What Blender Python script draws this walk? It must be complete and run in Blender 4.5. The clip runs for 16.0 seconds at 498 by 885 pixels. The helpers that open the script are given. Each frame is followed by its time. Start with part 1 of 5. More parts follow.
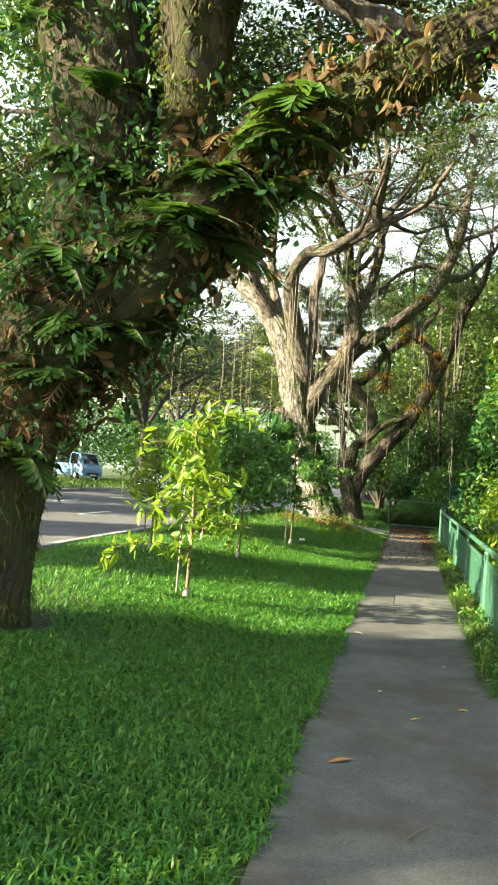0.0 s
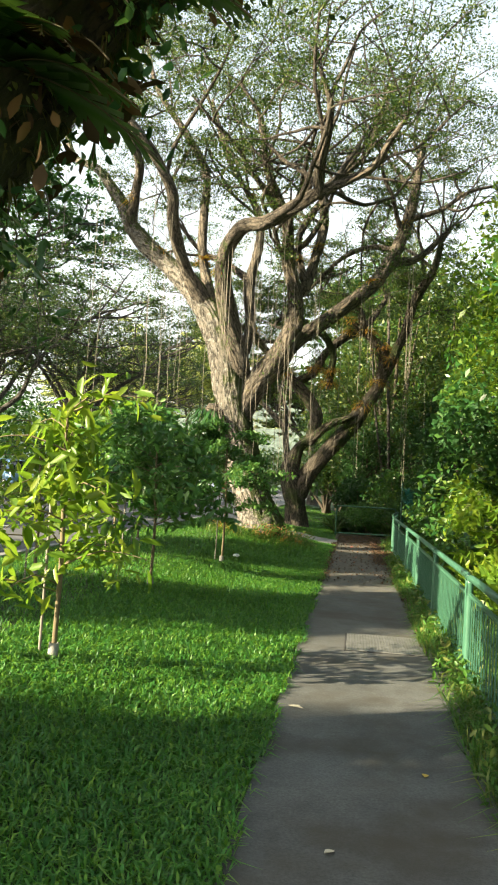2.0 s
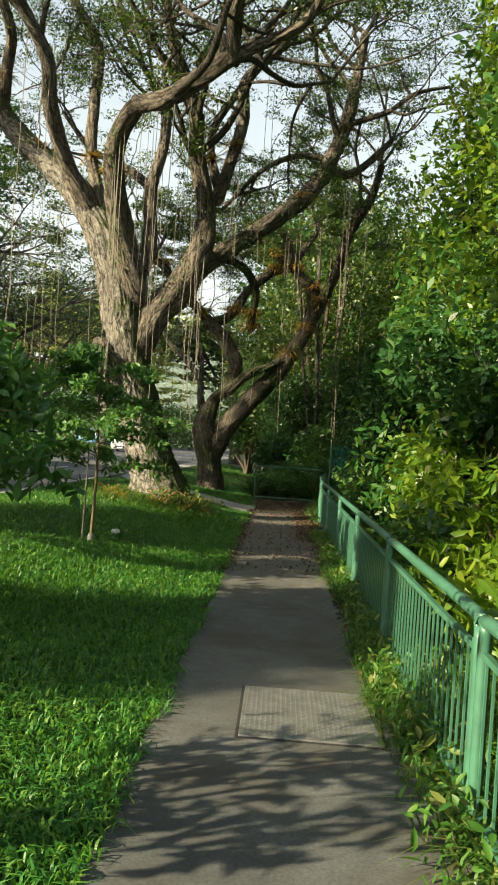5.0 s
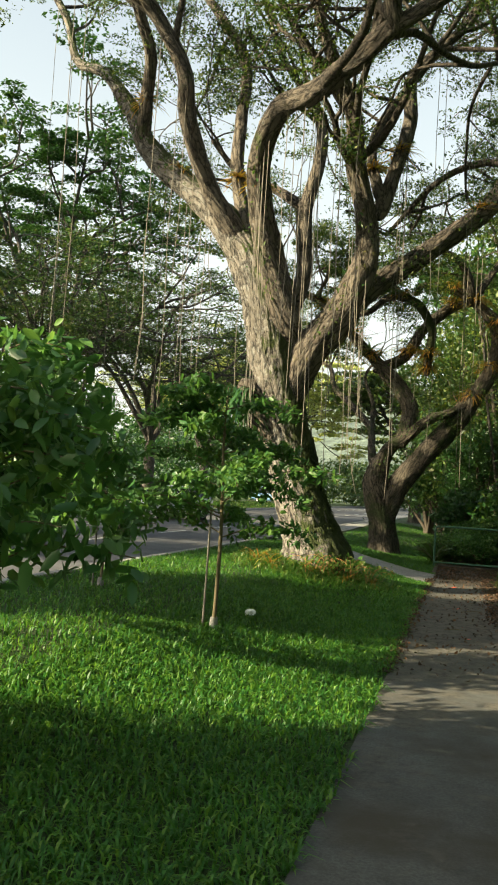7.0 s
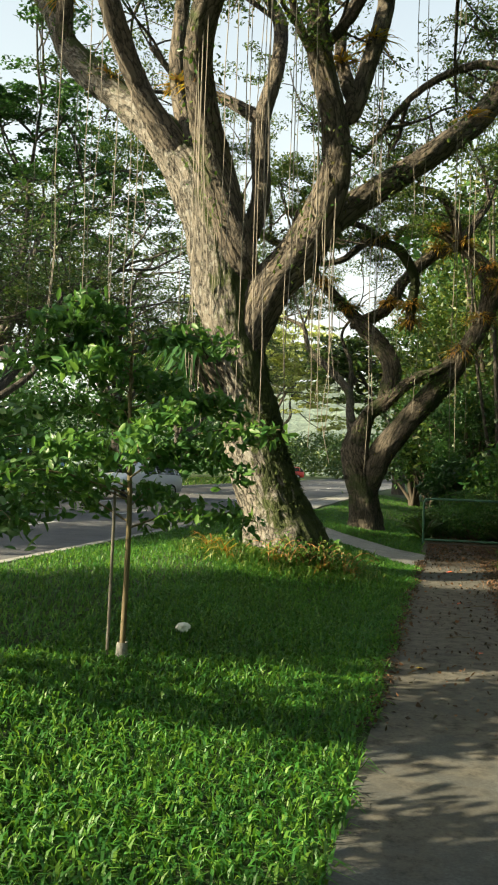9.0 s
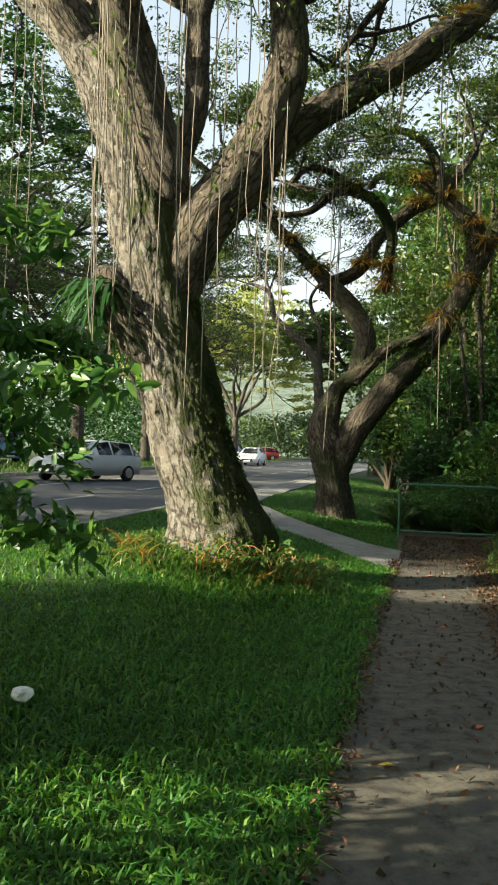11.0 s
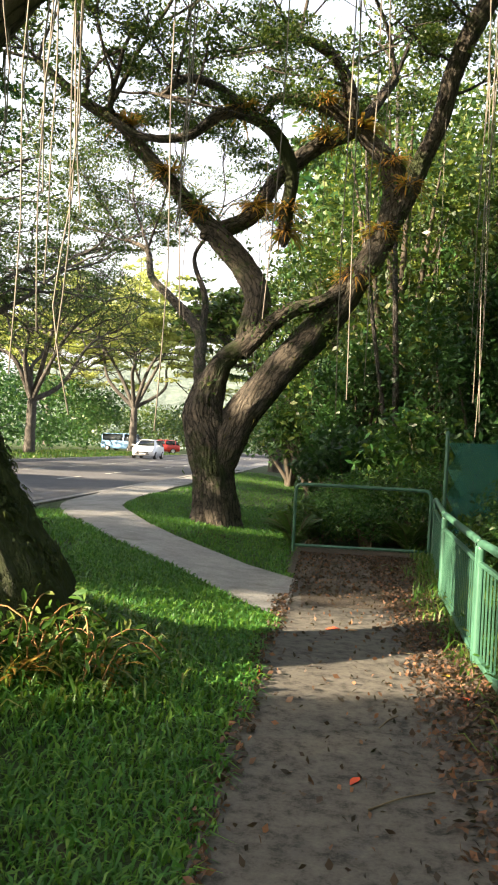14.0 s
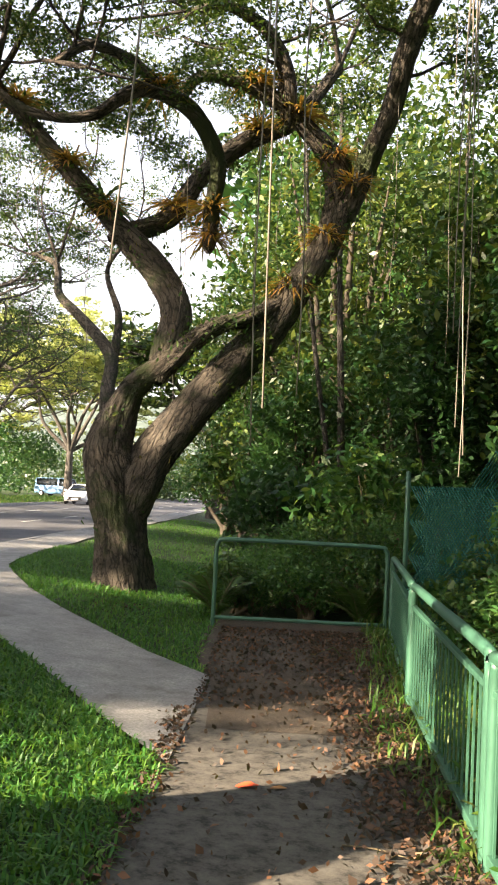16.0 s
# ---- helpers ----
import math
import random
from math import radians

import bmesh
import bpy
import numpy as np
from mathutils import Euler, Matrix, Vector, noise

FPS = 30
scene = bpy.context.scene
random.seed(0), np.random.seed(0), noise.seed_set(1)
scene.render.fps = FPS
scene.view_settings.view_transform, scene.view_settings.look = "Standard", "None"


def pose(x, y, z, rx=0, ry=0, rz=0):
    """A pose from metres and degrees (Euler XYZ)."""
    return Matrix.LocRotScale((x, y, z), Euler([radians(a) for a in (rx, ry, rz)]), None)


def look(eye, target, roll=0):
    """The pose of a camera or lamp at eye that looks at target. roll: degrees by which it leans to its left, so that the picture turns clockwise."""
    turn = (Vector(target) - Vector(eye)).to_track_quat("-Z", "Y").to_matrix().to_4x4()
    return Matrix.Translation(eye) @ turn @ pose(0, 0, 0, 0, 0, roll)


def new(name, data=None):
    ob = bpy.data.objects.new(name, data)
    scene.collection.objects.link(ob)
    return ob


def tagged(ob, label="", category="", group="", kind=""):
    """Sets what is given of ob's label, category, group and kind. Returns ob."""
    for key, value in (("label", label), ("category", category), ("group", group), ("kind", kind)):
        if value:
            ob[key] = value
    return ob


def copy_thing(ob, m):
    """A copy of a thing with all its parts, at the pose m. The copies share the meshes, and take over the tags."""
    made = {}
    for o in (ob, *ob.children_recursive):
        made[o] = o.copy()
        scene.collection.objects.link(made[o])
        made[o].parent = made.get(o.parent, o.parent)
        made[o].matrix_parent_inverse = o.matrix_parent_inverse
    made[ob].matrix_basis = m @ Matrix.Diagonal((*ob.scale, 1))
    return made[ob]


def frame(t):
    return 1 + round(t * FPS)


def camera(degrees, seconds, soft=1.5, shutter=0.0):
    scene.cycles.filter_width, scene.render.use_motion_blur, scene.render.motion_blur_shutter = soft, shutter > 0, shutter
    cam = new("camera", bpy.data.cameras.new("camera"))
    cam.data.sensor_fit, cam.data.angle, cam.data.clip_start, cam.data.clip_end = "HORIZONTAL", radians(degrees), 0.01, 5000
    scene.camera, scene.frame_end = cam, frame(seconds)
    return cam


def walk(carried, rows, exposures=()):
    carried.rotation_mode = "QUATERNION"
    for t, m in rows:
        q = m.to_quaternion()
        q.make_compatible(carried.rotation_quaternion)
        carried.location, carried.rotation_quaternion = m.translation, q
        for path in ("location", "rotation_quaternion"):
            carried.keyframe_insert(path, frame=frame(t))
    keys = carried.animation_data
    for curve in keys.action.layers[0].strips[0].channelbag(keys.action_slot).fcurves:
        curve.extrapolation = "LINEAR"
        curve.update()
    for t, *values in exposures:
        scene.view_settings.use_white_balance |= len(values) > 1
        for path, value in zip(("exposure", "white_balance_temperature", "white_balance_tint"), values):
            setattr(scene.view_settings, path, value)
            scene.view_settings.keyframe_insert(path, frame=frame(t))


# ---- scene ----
cam = camera(31.9, 16.0, 2.0)
METRES, EYE, TILT, LEAN, TURN = 22.3, 1.64, -2.5, 0.0, 10.5
ROWS = [
    (0.0, 0.0, 0.0, 0.0, -0.32, 4.5, -4.08),
    (0.5, 0.0048, 0.0317, 0.0023, -0.11, 4.15, -3.85),
    (1.0, 0.0101, 0.0628, 0.0038, 0.02, 3.67, -3.7),
    (1.5, 0.0135, 0.0954, 0.0049, -1.54, 4.44, -3.35),
    (2.0, 0.0202, 0.1273, 0.0068, -3.76, 5.04, -3.16),
    (2.5, 0.0235, 0.1594, 0.0075, -5.03, 4.93, -3.33),
    (3.0, 0.03, 0.1906, 0.0085, -6.04, 4.6, -3.47),
    (5.5, 0.0664, 0.3418, 0.0134, -8.7, 2.48, -3.65),
    (6.0, 0.0715, 0.3728, 0.0146, -3.02, 3.26, -3.42),
    (6.5, 0.0795, 0.4019, 0.017, 1.28, 5.14, -3.29),
    (7.0, 0.0841, 0.4324, 0.0179, 3.3, 5.66, -3.77),
    (7.5, 0.0895, 0.4634, 0.0194, 4.2, 5.76, -3.46),
    (8.0, 0.0895, 0.4931, 0.0208, 4.09, 6.0, -2.75),
    (8.5, 0.0928, 0.526, 0.0206, 2.98, 5.13, -2.33),
    (11.0, 0.1178, 0.6768, 0.0276, 0.85, 2.88, -2.28),
    (11.5, 0.1243, 0.708, 0.029, -0.71, 2.99, -2.7),
    (12.0, 0.1327, 0.7385, 0.0308, -1.82, 2.78, -3.71),
    (12.5, 0.137, 0.7673, 0.0312, -2.38, 1.87, -3.18),
    (13.0, 0.1434, 0.7968, 0.0317, -2.05, 1.61, -2.15),
    (13.5, 0.1459, 0.826, 0.0324, -2.94, 2.42, -3.23),
    (14.0, 0.1529, 0.8587, 0.033, -5.27, 2.75, -2.78),
    (14.5, 0.16, 0.8881, 0.0343, -7.34, 2.82, -2.13),
    (15.0, 0.1702, 0.9196, 0.0355, -9.58, 3.31, -1.97),
    (15.5, 0.178, 0.9486, 0.0379, -10.21, 5.13, -2.39),
    (16.0, 0.183, 0.9797, 0.0388, -8.9, 5.89, -2.61),
]
EXPOSURES = [(0.0, 2.65, 6900, 0), (2.5, 2.05, 7000, 2), (5.5, 1.65, 7000, 0), (8.0, 1.78, 7200, 0), (11.0, 1.72, 6600, 0), (12.5, 2.4, 6800, 4), (14.0, 2.5, 7000, 12), (16.0, 2.5, 6900, 16)]
walk(cam, [(t, pose(0, 0, EYE, TILT, LEAN, TURN) @ pose(METRES * x, METRES * y, METRES * z, 90 + pitch, roll, yaw)) for t, x, y, z, yaw, pitch, roll in ROWS], EXPOSURES)

# ---- light ----
SUN_EL, SUN_TO = radians(23), Vector((-0.86, -0.51, 0)).normalized()
world = bpy.data.worlds.new("sky")
scene.world = world
world.use_nodes = True
_sky = world.node_tree.nodes.new("ShaderNodeTexSky")
_sky.sky_type, _sky.sun_disc, _sky.sun_elevation = "NISHITA", False, SUN_EL
_sky.sun_rotation = math.atan2(SUN_TO.x, SUN_TO.y)
_sky.dust_density, _sky.air_density, _sky.ozone_density = 3.0, 1.0, 0.8
# humid haze whitens the sky towards the horizon
_wn, _wl = world.node_tree.nodes, world.node_tree.links
_co, _sep, _haze, _mix = _wn.new("ShaderNodeTexCoord"), _wn.new("ShaderNodeSeparateXYZ"), _wn.new("ShaderNodeValToRGB"), _wn.new("ShaderNodeMix")
_wl.new(_co.outputs["Generated"], _sep.inputs[0])
_wl.new(_sep.outputs[2], _haze.inputs[0])
_haze.color_ramp.elements[0].position, _haze.color_ramp.elements[0].color = 0.0, (0.9, 0.9, 0.9, 1)
_haze.color_ramp.elements[1].position, _haze.color_ramp.elements[1].color = 0.75, (0.15, 0.15, 0.15, 1)
_mix.data_type = "RGBA"
_wl.new(_haze.outputs[0], _mix.inputs[0])
_wl.new(_sky.outputs[0], _mix.inputs[6])
_mix.inputs[7].default_value = (3.9, 3.95, 4.05, 1)
_wl.new(_mix.outputs[2], _wn["Background"].inputs[0])
world.node_tree.nodes["Background"].inputs[1].default_value = 0.095
sun = new("sun", bpy.data.lights.new("sun", "SUN"))
sun.data.energy, sun.data.angle, sun.data.color = 5.0, radians(0.6), (1.0, 0.86, 0.64)
sun.matrix_world = look(Vector((0, 0, 30)) + (SUN_TO * math.cos(SUN_EL) + Vector((0, 0, math.sin(SUN_EL)))) * 40, (0, 0, 30))

# ---- materials ----
def mat(name):
    m = bpy.data.materials.new(name)
    m.use_nodes = True
    return m, m.node_tree.nodes, m.node_tree.links, m.node_tree.nodes["Principled BSDF"]


def node(nodes, kind, **values):
    n = nodes.new(kind)
    for key, value in values.items():
        n.inputs[key.replace("_", " ")].default_value = value
    return n


def ramp(nodes, links, fac, stops):
    r = nodes.new("ShaderNodeValToRGB")
    els = r.color_ramp.elements
    while len(els) < len(stops):
        els.new(0.5)
    for e, (p, c) in zip(els, stops):
        e.position, e.color = p, (*c, 1)
    links.new(fac, r.inputs[0])
    return r.outputs[0]


def mixed(nodes, links, fac, a, b, mode="MIX"):
    m = nodes.new("ShaderNodeMix")
    m.data_type, m.blend_type = "RGBA", mode
    for sock, v in ((0, fac), (6, a), (7, b)):
        if isinstance(v, (int, float)):
            m.inputs[sock].default_value = v
        elif isinstance(v, tuple):
            m.inputs[sock].default_value = (*v, 1)
        else:
            links.new(v, m.inputs[sock])
    return m.outputs[2]


def noisy(nodes, links, scale, detail=6.0, rough=0.6, stretch=(1, 1, 1)):
    geo = nodes.new("ShaderNodeNewGeometry")
    mp = nodes.new("ShaderNodeMapping")
    mp.inputs["Scale"].default_value = stretch
    links.new(geo.outputs["Position"], mp.inputs[0])
    n = node(nodes, "ShaderNodeTexNoise", Scale=scale, Detail=detail, Roughness=rough)
    links.new(mp.outputs[0], n.inputs["Vector"])
    return n.outputs[0]


def bumped(nodes, links, bsdf, height, strength, distance):
    b = node(nodes, "ShaderNodeBump", Strength=strength, Distance=distance)
    links.new(height, b.inputs["Height"])
    links.new(b.outputs[0], bsdf.inputs["Normal"])


def surface(name, stops, scale, fine, rough=0.8, bump=0.3, dist=0.01, metal=0.0, stain=None, stain_scale=0.6, stain_range=(0.5, 0.62), dirt=False):
    """A rough surface with colour at a broad and a fine scale, and stains of their own shape."""
    m, n, l, p = mat(name)
    col = ramp(n, l, noisy(n, l, scale), stops)
    grain = noisy(n, l, fine, 8, 0.7)
    col = mixed(n, l, 0.8, col, ramp(n, l, grain, [(0.34, (0.42, 0.42, 0.42)), (0.66, (1.15, 1.15, 1.15))]), "MULTIPLY")
    col = mixed(n, l, 0.6, col, ramp(n, l, noisy(n, l, scale * 4.5, 8, 0.7), [(0.35, (0.5, 0.5, 0.5)), (0.65, (1.1, 1.1, 1.1))]), "MULTIPLY")
    if stain:
        f = ramp(n, l, noisy(n, l, stain_scale, 7, 0.65), [(stain_range[0], (0, 0, 0)), (stain_range[1], (1, 1, 1))])
        col = mixed(n, l, f, col, stain)
    if dirt:
        geo, sep, along_y = n.new("ShaderNodeNewGeometry"), n.new("ShaderNodeSeparateXYZ"), n.new("ShaderNodeMapRange")
        l.new(geo.outputs["Position"], sep.inputs[0])
        l.new(sep.outputs[1], along_y.inputs[0])
        for i, v in ((1, 7.0), (2, 24.0), (3, -0.35), (4, 0.22)):
            along_y.inputs[i].default_value = v
        add = n.new("ShaderNodeMath")
        l.new(noisy(n, l, 1.9, 9, 0.7), add.inputs[0])
        l.new(along_y.outputs[0], add.inputs[1])
        f = ramp(n, l, add.outputs[0], [(0.43, (0, 0, 0)), (0.58, (0.97, 0.97, 0.97))])
        clod = ramp(n, l, noisy(n, l, 10, 10, 0.8), [(0.38, (0.02, 0.018, 0.015)), (0.50, (0.09, 0.082, 0.069)), (0.70, (0.15, 0.137, 0.115))])
        col = mixed(n, l, f, col, clod)
    l.new(col, p.inputs["Base Color"])
    p.inputs["Roughness"].default_value, p.inputs["Metallic"].default_value = rough, metal
    bumped(n, l, p, grain, bump, dist)
    return m


def leafy(name, a, b, c, glow=0.45, rough=0.45, shine=0.5):
    """Leaves: each one with a tone of its own, letting some light through."""
    m, n, l, p = mat(name)
    geo = n.new("ShaderNodeNewGeometry")
    col = ramp(n, l, geo.outputs["Random Per Island"], [(0.0, a), (0.55, b), (0.97, c)])
    col = mixed(n, l, 0.35, col, ramp(n, l, noisy(n, l, 1.3, 3), [(0.35, (0.5, 0.55, 0.5)), (0.65, (1, 1, 1))]), "MULTIPLY")
    l.new(col, p.inputs["Base Color"])
    p.inputs["Roughness"].default_value = rough
    t = n.new("ShaderNodeBsdfTranslucent")
    l.new(mixed(n, l, shine, col, (0.12, 0.18, 0.012), "ADD"), t.inputs[0])
    mx = n.new("ShaderNodeMixShader")
    mx.inputs[0].default_value = glow
    l.new(p.outputs[0], mx.inputs[1])
    l.new(t.outputs[0], mx.inputs[2])
    l.new(mx.outputs[0], n["Material Output"].inputs[0])
    return m


def limb_noise(nodes, links, scale, detail=6.0, rough=0.6, stretch=(1, 1, 1)):
    """Noise in the straightened coordinates that limb_mesh() stores, so that furrows follow the limb."""
    at = nodes.new("ShaderNodeAttribute")
    at.attribute_name = "limb_co"
    mp = nodes.new("ShaderNodeMapping")
    mp.inputs["Scale"].default_value = stretch
    links.new(at.outputs["Vector"], mp.inputs[0])
    n = node(nodes, "ShaderNodeTexNoise", Scale=scale, Detail=detail, Roughness=rough)
    links.new(mp.outputs[0], n.inputs["Vector"])
    return n.outputs[0], mp.outputs[0]


def bark_like(name, dark, light, moss, moss_from, lichen=0.0, side_moss=False, limb=True, plate=11.0):
    """Furrowed bark in long cracked plates, with moss and pale lichen in patches."""
    m, n, l, p = mat(name)
    if limb:
        fine, co = limb_noise(n, l, 34, 9, 0.75, (1, 1, 0.3))
        warp, _ = limb_noise(n, l, 7, 5, 0.6, (1, 1, 0.5))
        shift = n.new("ShaderNodeVectorMath")
        shift.operation = "MULTIPLY_ADD"
        l.new(warp, shift.inputs[0])
        shift.inputs[1].default_value = (0.22, 0.22, 0.22)
        l.new(co, shift.inputs[2])
        stretch = n.new("ShaderNodeMapping")
        stretch.inputs["Scale"].default_value = (1, 1, 0.75)
        l.new(shift.outputs[0], stretch.inputs[0])
        cell = node(n, "ShaderNodeTexVoronoi", Scale=plate)
        cell.feature = "DISTANCE_TO_EDGE"
        l.new(stretch.outputs[0], cell.inputs["Vector"])
        crack = ramp(n, l, cell.outputs["Distance"], [(0.0, (0, 0, 0)), (0.16, (1, 1, 1))])
        high = n.new("ShaderNodeMath")
        high.operation = "MULTIPLY_ADD"
        l.new(crack, high.inputs[0])
        high.inputs[1].default_value = 0.45
        l.new(fine, high.inputs[2])
        furrow, levels = high.outputs[0], [(0.42, dark), (0.98, light)]
    else:
        furrow, levels = noisy(n, l, 26, 10, 0.75, (1, 1, 0.2)), [(0.40, dark), (0.60, light)]
    col = ramp(n, l, furrow, levels)
    col = mixed(n, l, 0.6, col, ramp(n, l, noisy(n, l, 1.9, 8, 0.7), [(0.36, (0.35, 0.32, 0.3)), (0.64, (1.1, 1.1, 1.1))]), "MULTIPLY")
    if lichen:
        f = ramp(n, l, noisy(n, l, 9, 10, 0.8), [(0.60 - lichen, (0, 0, 0)), (0.68 - lichen, (0.85, 0.85, 0.85))])
        col = mixed(n, l, f, col, mixed(n, l, 0.75, (0.31, 0.30, 0.275), ramp(n, l, furrow, [(0.45, (0.2, 0.2, 0.2)), (0.85, (1, 1, 1))]), "MULTIPLY"))
    f = ramp(n, l, noisy(n, l, 1.1, 9, 0.72), [(moss_from, (0, 0, 0)), (moss_from + 0.1, (1, 1, 1))])
    col = mixed(n, l, f, col, mixed(n, l, noisy(n, l, 30), tuple(0.5 * v for v in moss), tuple(1.5 * v for v in moss)))
    if side_moss:
        geo = n.new("ShaderNodeNewGeometry")
        sep = n.new("ShaderNodeSeparateXYZ")
        l.new(geo.outputs["Normal"], sep.inputs[0])
        add = n.new("ShaderNodeMath")
        add.operation = "MULTIPLY_ADD"
        l.new(noisy(n, l, 3.0, 8, 0.7), add.inputs[0])
        add.inputs[1].default_value = 3.4
        l.new(sep.outputs[0], add.inputs[2])
        scaled = n.new("ShaderNodeMath")
        scaled.operation = "MULTIPLY"
        l.new(add.outputs[0], scaled.inputs[0])
        scaled.inputs[1].default_value = 0.2
        f = ramp(n, l, scaled.outputs[0], [(0.33, (0, 0, 0)), (0.40, (1, 1, 1))])
        col = mixed(n, l, f, col, mixed(n, l, noisy(n, l, 40), (0.02, 0.028, 0.008), (0.075, 0.10, 0.018)))
    l.new(col, p.inputs["Base Color"])
    p.inputs["Roughness"].default_value = 0.9
    bumped(n, l, p, furrow, 1.0, 0.06 if limb else 0.09)
    return m


def plain(name, colour, rough=0.5, metal=0.0, wear=0.25, scale=20):
    m, n, l, p = mat(name)
    l.new(mixed(n, l, wear, colour, ramp(n, l, noisy(n, l, scale), [(0.3, tuple(0.3 * v for v in colour)), (0.7, tuple(min(1, 1.25 * v) for v in colour))])), p.inputs["Base Color"])
    p.inputs["Roughness"].default_value, p.inputs["Metallic"].default_value = rough, metal
    return m


CONCRETE = surface("worn_concrete", [(0.3, (0.075, 0.078, 0.078)), (0.7, (0.135, 0.14, 0.138))], 0.8, 60, 0.85, 0.35, 0.006, stain=(0.05, 0.044, 0.035), stain_scale=1.1, stain_range=(0.46, 0.66), dirt=True)
PALE_CONCRETE = surface("pale_concrete", [(0.3, (0.28, 0.275, 0.265)), (0.7, (0.41, 0.40, 0.38))], 0.9, 50, 0.8, 0.3, 0.005, stain=(0.12, 0.11, 0.095), stain_scale=1.5, stain_range=(0.55, 0.7))
SOIL = surface("damp_soil", [(0.3, (0.05, 0.038, 0.026)), (0.7, (0.13, 0.10, 0.07))], 2.0, 40, 0.9, 0.8, 0.02)
TURF = surface("turf_soil", [(0.3, (0.03, 0.06, 0.012)), (0.7, (0.055, 0.10, 0.02))], 1.4, 30, 0.9, 0.8, 0.03, stain=(0.07, 0.055, 0.03), stain_scale=1.2, stain_range=(0.6, 0.7))
ASPHALT = surface("asphalt", [(0.3, (0.09, 0.09, 0.098)), (0.7, (0.14, 0.14, 0.15))], 0.5, 70, 0.8, 0.4, 0.006)
LINE_PAINT = surface("road_paint", [(0.3, (0.55, 0.55, 0.53)), (0.7, (0.75, 0.75, 0.72))], 3, 60, 0.7, 0.2, 0.003)
GRASS = leafy("grass_blades", (0.028, 0.125, 0.02), (0.052, 0.20, 0.027), (0.145, 0.275, 0.035), 0.42, 0.52, 0.6)
WEEDS = leafy("weeds", (0.04, 0.13, 0.02), (0.07, 0.18, 0.022), (0.20, 0.22, 0.06), 0.4, 0.5)
RAIN_LEAF = leafy("rain_tree_leaves", (0.022, 0.06, 0.014), (0.042, 0.09, 0.018), (0.15, 0.18, 0.03), 0.35, shine=0.3)
DARK_LEAF = leafy("dark_glossy_leaves", (0.02, 0.075, 0.022), (0.035, 0.11, 0.026), (0.065, 0.15, 0.03), 0.3, 0.42, 0.18)
SAPLING_LEAF = leafy("sapling_leaves", (0.038, 0.125, 0.034), (0.066, 0.18, 0.044), (0.125, 0.24, 0.05), 0.42, 0.42, 0.4)
BRIGHT_LEAF = leafy("bright_leaves", (0.08, 0.17, 0.015), (0.13, 0.23, 0.02), (0.22, 0.28, 0.03), 0.5, 0.4)
BUSH_LEAF = leafy("bush_leaves", (0.022, 0.085, 0.02), (0.04, 0.125, 0.022), (0.12, 0.19, 0.03), 0.35, 0.4, 0.3)
FERN_LEAF = leafy("fern_leaves", (0.025, 0.08, 0.018), (0.045, 0.115, 0.022), (0.13, 0.16, 0.035), 0.35, 0.4)
FAR_LEAF = leafy("far_leaves", (0.035, 0.085, 0.02), (0.06, 0.12, 0.03), (0.14, 0.17, 0.04), 0.3, shine=0.25)
# yellow-green lightened so far crowns look sunlit and hazy
HAZED_YELLOW_LEAF = leafy("hazed_yellow_green_leaves", (0.34, 0.38, 0.11), (0.42, 0.45, 0.14), (0.48, 0.5, 0.2), 0.4)
NEST_LEAF = leafy("brown_nest_leaves", (0.05, 0.028, 0.010), (0.10, 0.055, 0.015), (0.17, 0.095, 0.025), 0.15, 0.8, 0.05)
GREEN_MOSS = leafy("green_trunk_moss", (0.014, 0.028, 0.006), (0.03, 0.05, 0.008), (0.07, 0.09, 0.014), 0.2, 0.8)
RED_PAINT = plain("red_car_paint", (0.5, 0.04, 0.03), 0.3, 0, 0.1)
DRY_LEAF = leafy("dry_leaves", (0.025, 0.018, 0.012), (0.065, 0.038, 0.024), (0.19, 0.085, 0.04), 0.1, 0.7)
ORANGE_FERN = leafy("dry_orange_epiphyte", (0.34, 0.15, 0.03), (0.45, 0.24, 0.04), (0.34, 0.33, 0.06), 0.4, 0.7)
MOSS = leafy("shaggy_moss", (0.05, 0.045, 0.01), (0.085, 0.08, 0.014), (0.15, 0.12, 0.02), 0.2, 0.8)
BARK = bark_like("rain_tree_bark", (0.014, 0.012, 0.010), (0.20, 0.165, 0.13), (0.05, 0.075, 0.015), 0.60, 0.02)
TWISTED_BARK = bark_like("twisted_tree_bark", (0.012, 0.010, 0.008), (0.15, 0.125, 0.095), (0.035, 0.05, 0.012), 0.50, 0.0, plate=14.0)
TWIG_BARK = bark_like("twig_bark", (0.03, 0.025, 0.02), (0.17, 0.14, 0.11), (0.05, 0.07, 0.015), 0.62, limb=False)
MOSSY_BARK = bark_like("mossy_bark", (0.012, 0.009, 0.006), (0.10, 0.075, 0.042), (0.045, 0.05, 0.01), 0.44, plate=10.0)
TRUNK_BARK = bark_like("lichen_bark", (0.014, 0.012, 0.010), (0.26, 0.23, 0.195), (0.04, 0.065, 0.012), 0.62, 0.10, True)
FAR_BARK = bark_like("grey_bark", (0.04, 0.036, 0.032), (0.14, 0.125, 0.11), (0.05, 0.06, 0.02), 0.62, limb=False)
ROOT = plain("aerial_root_skin", (0.21, 0.185, 0.155), 0.9)
WOOD_STEM = plain("dark_wood_stem", (0.06, 0.048, 0.034), 0.9)
STEM = plain("green_brown_stem", (0.14, 0.11, 0.06), 0.8)
STAKE = plain("grey_stake_wood", (0.22, 0.20, 0.17), 0.85, 0, 0.5, 30)
GREEN_PAINT = plain("green_fence_paint", (0.048, 0.14, 0.092), 0.4, 0, 0.35, 8)
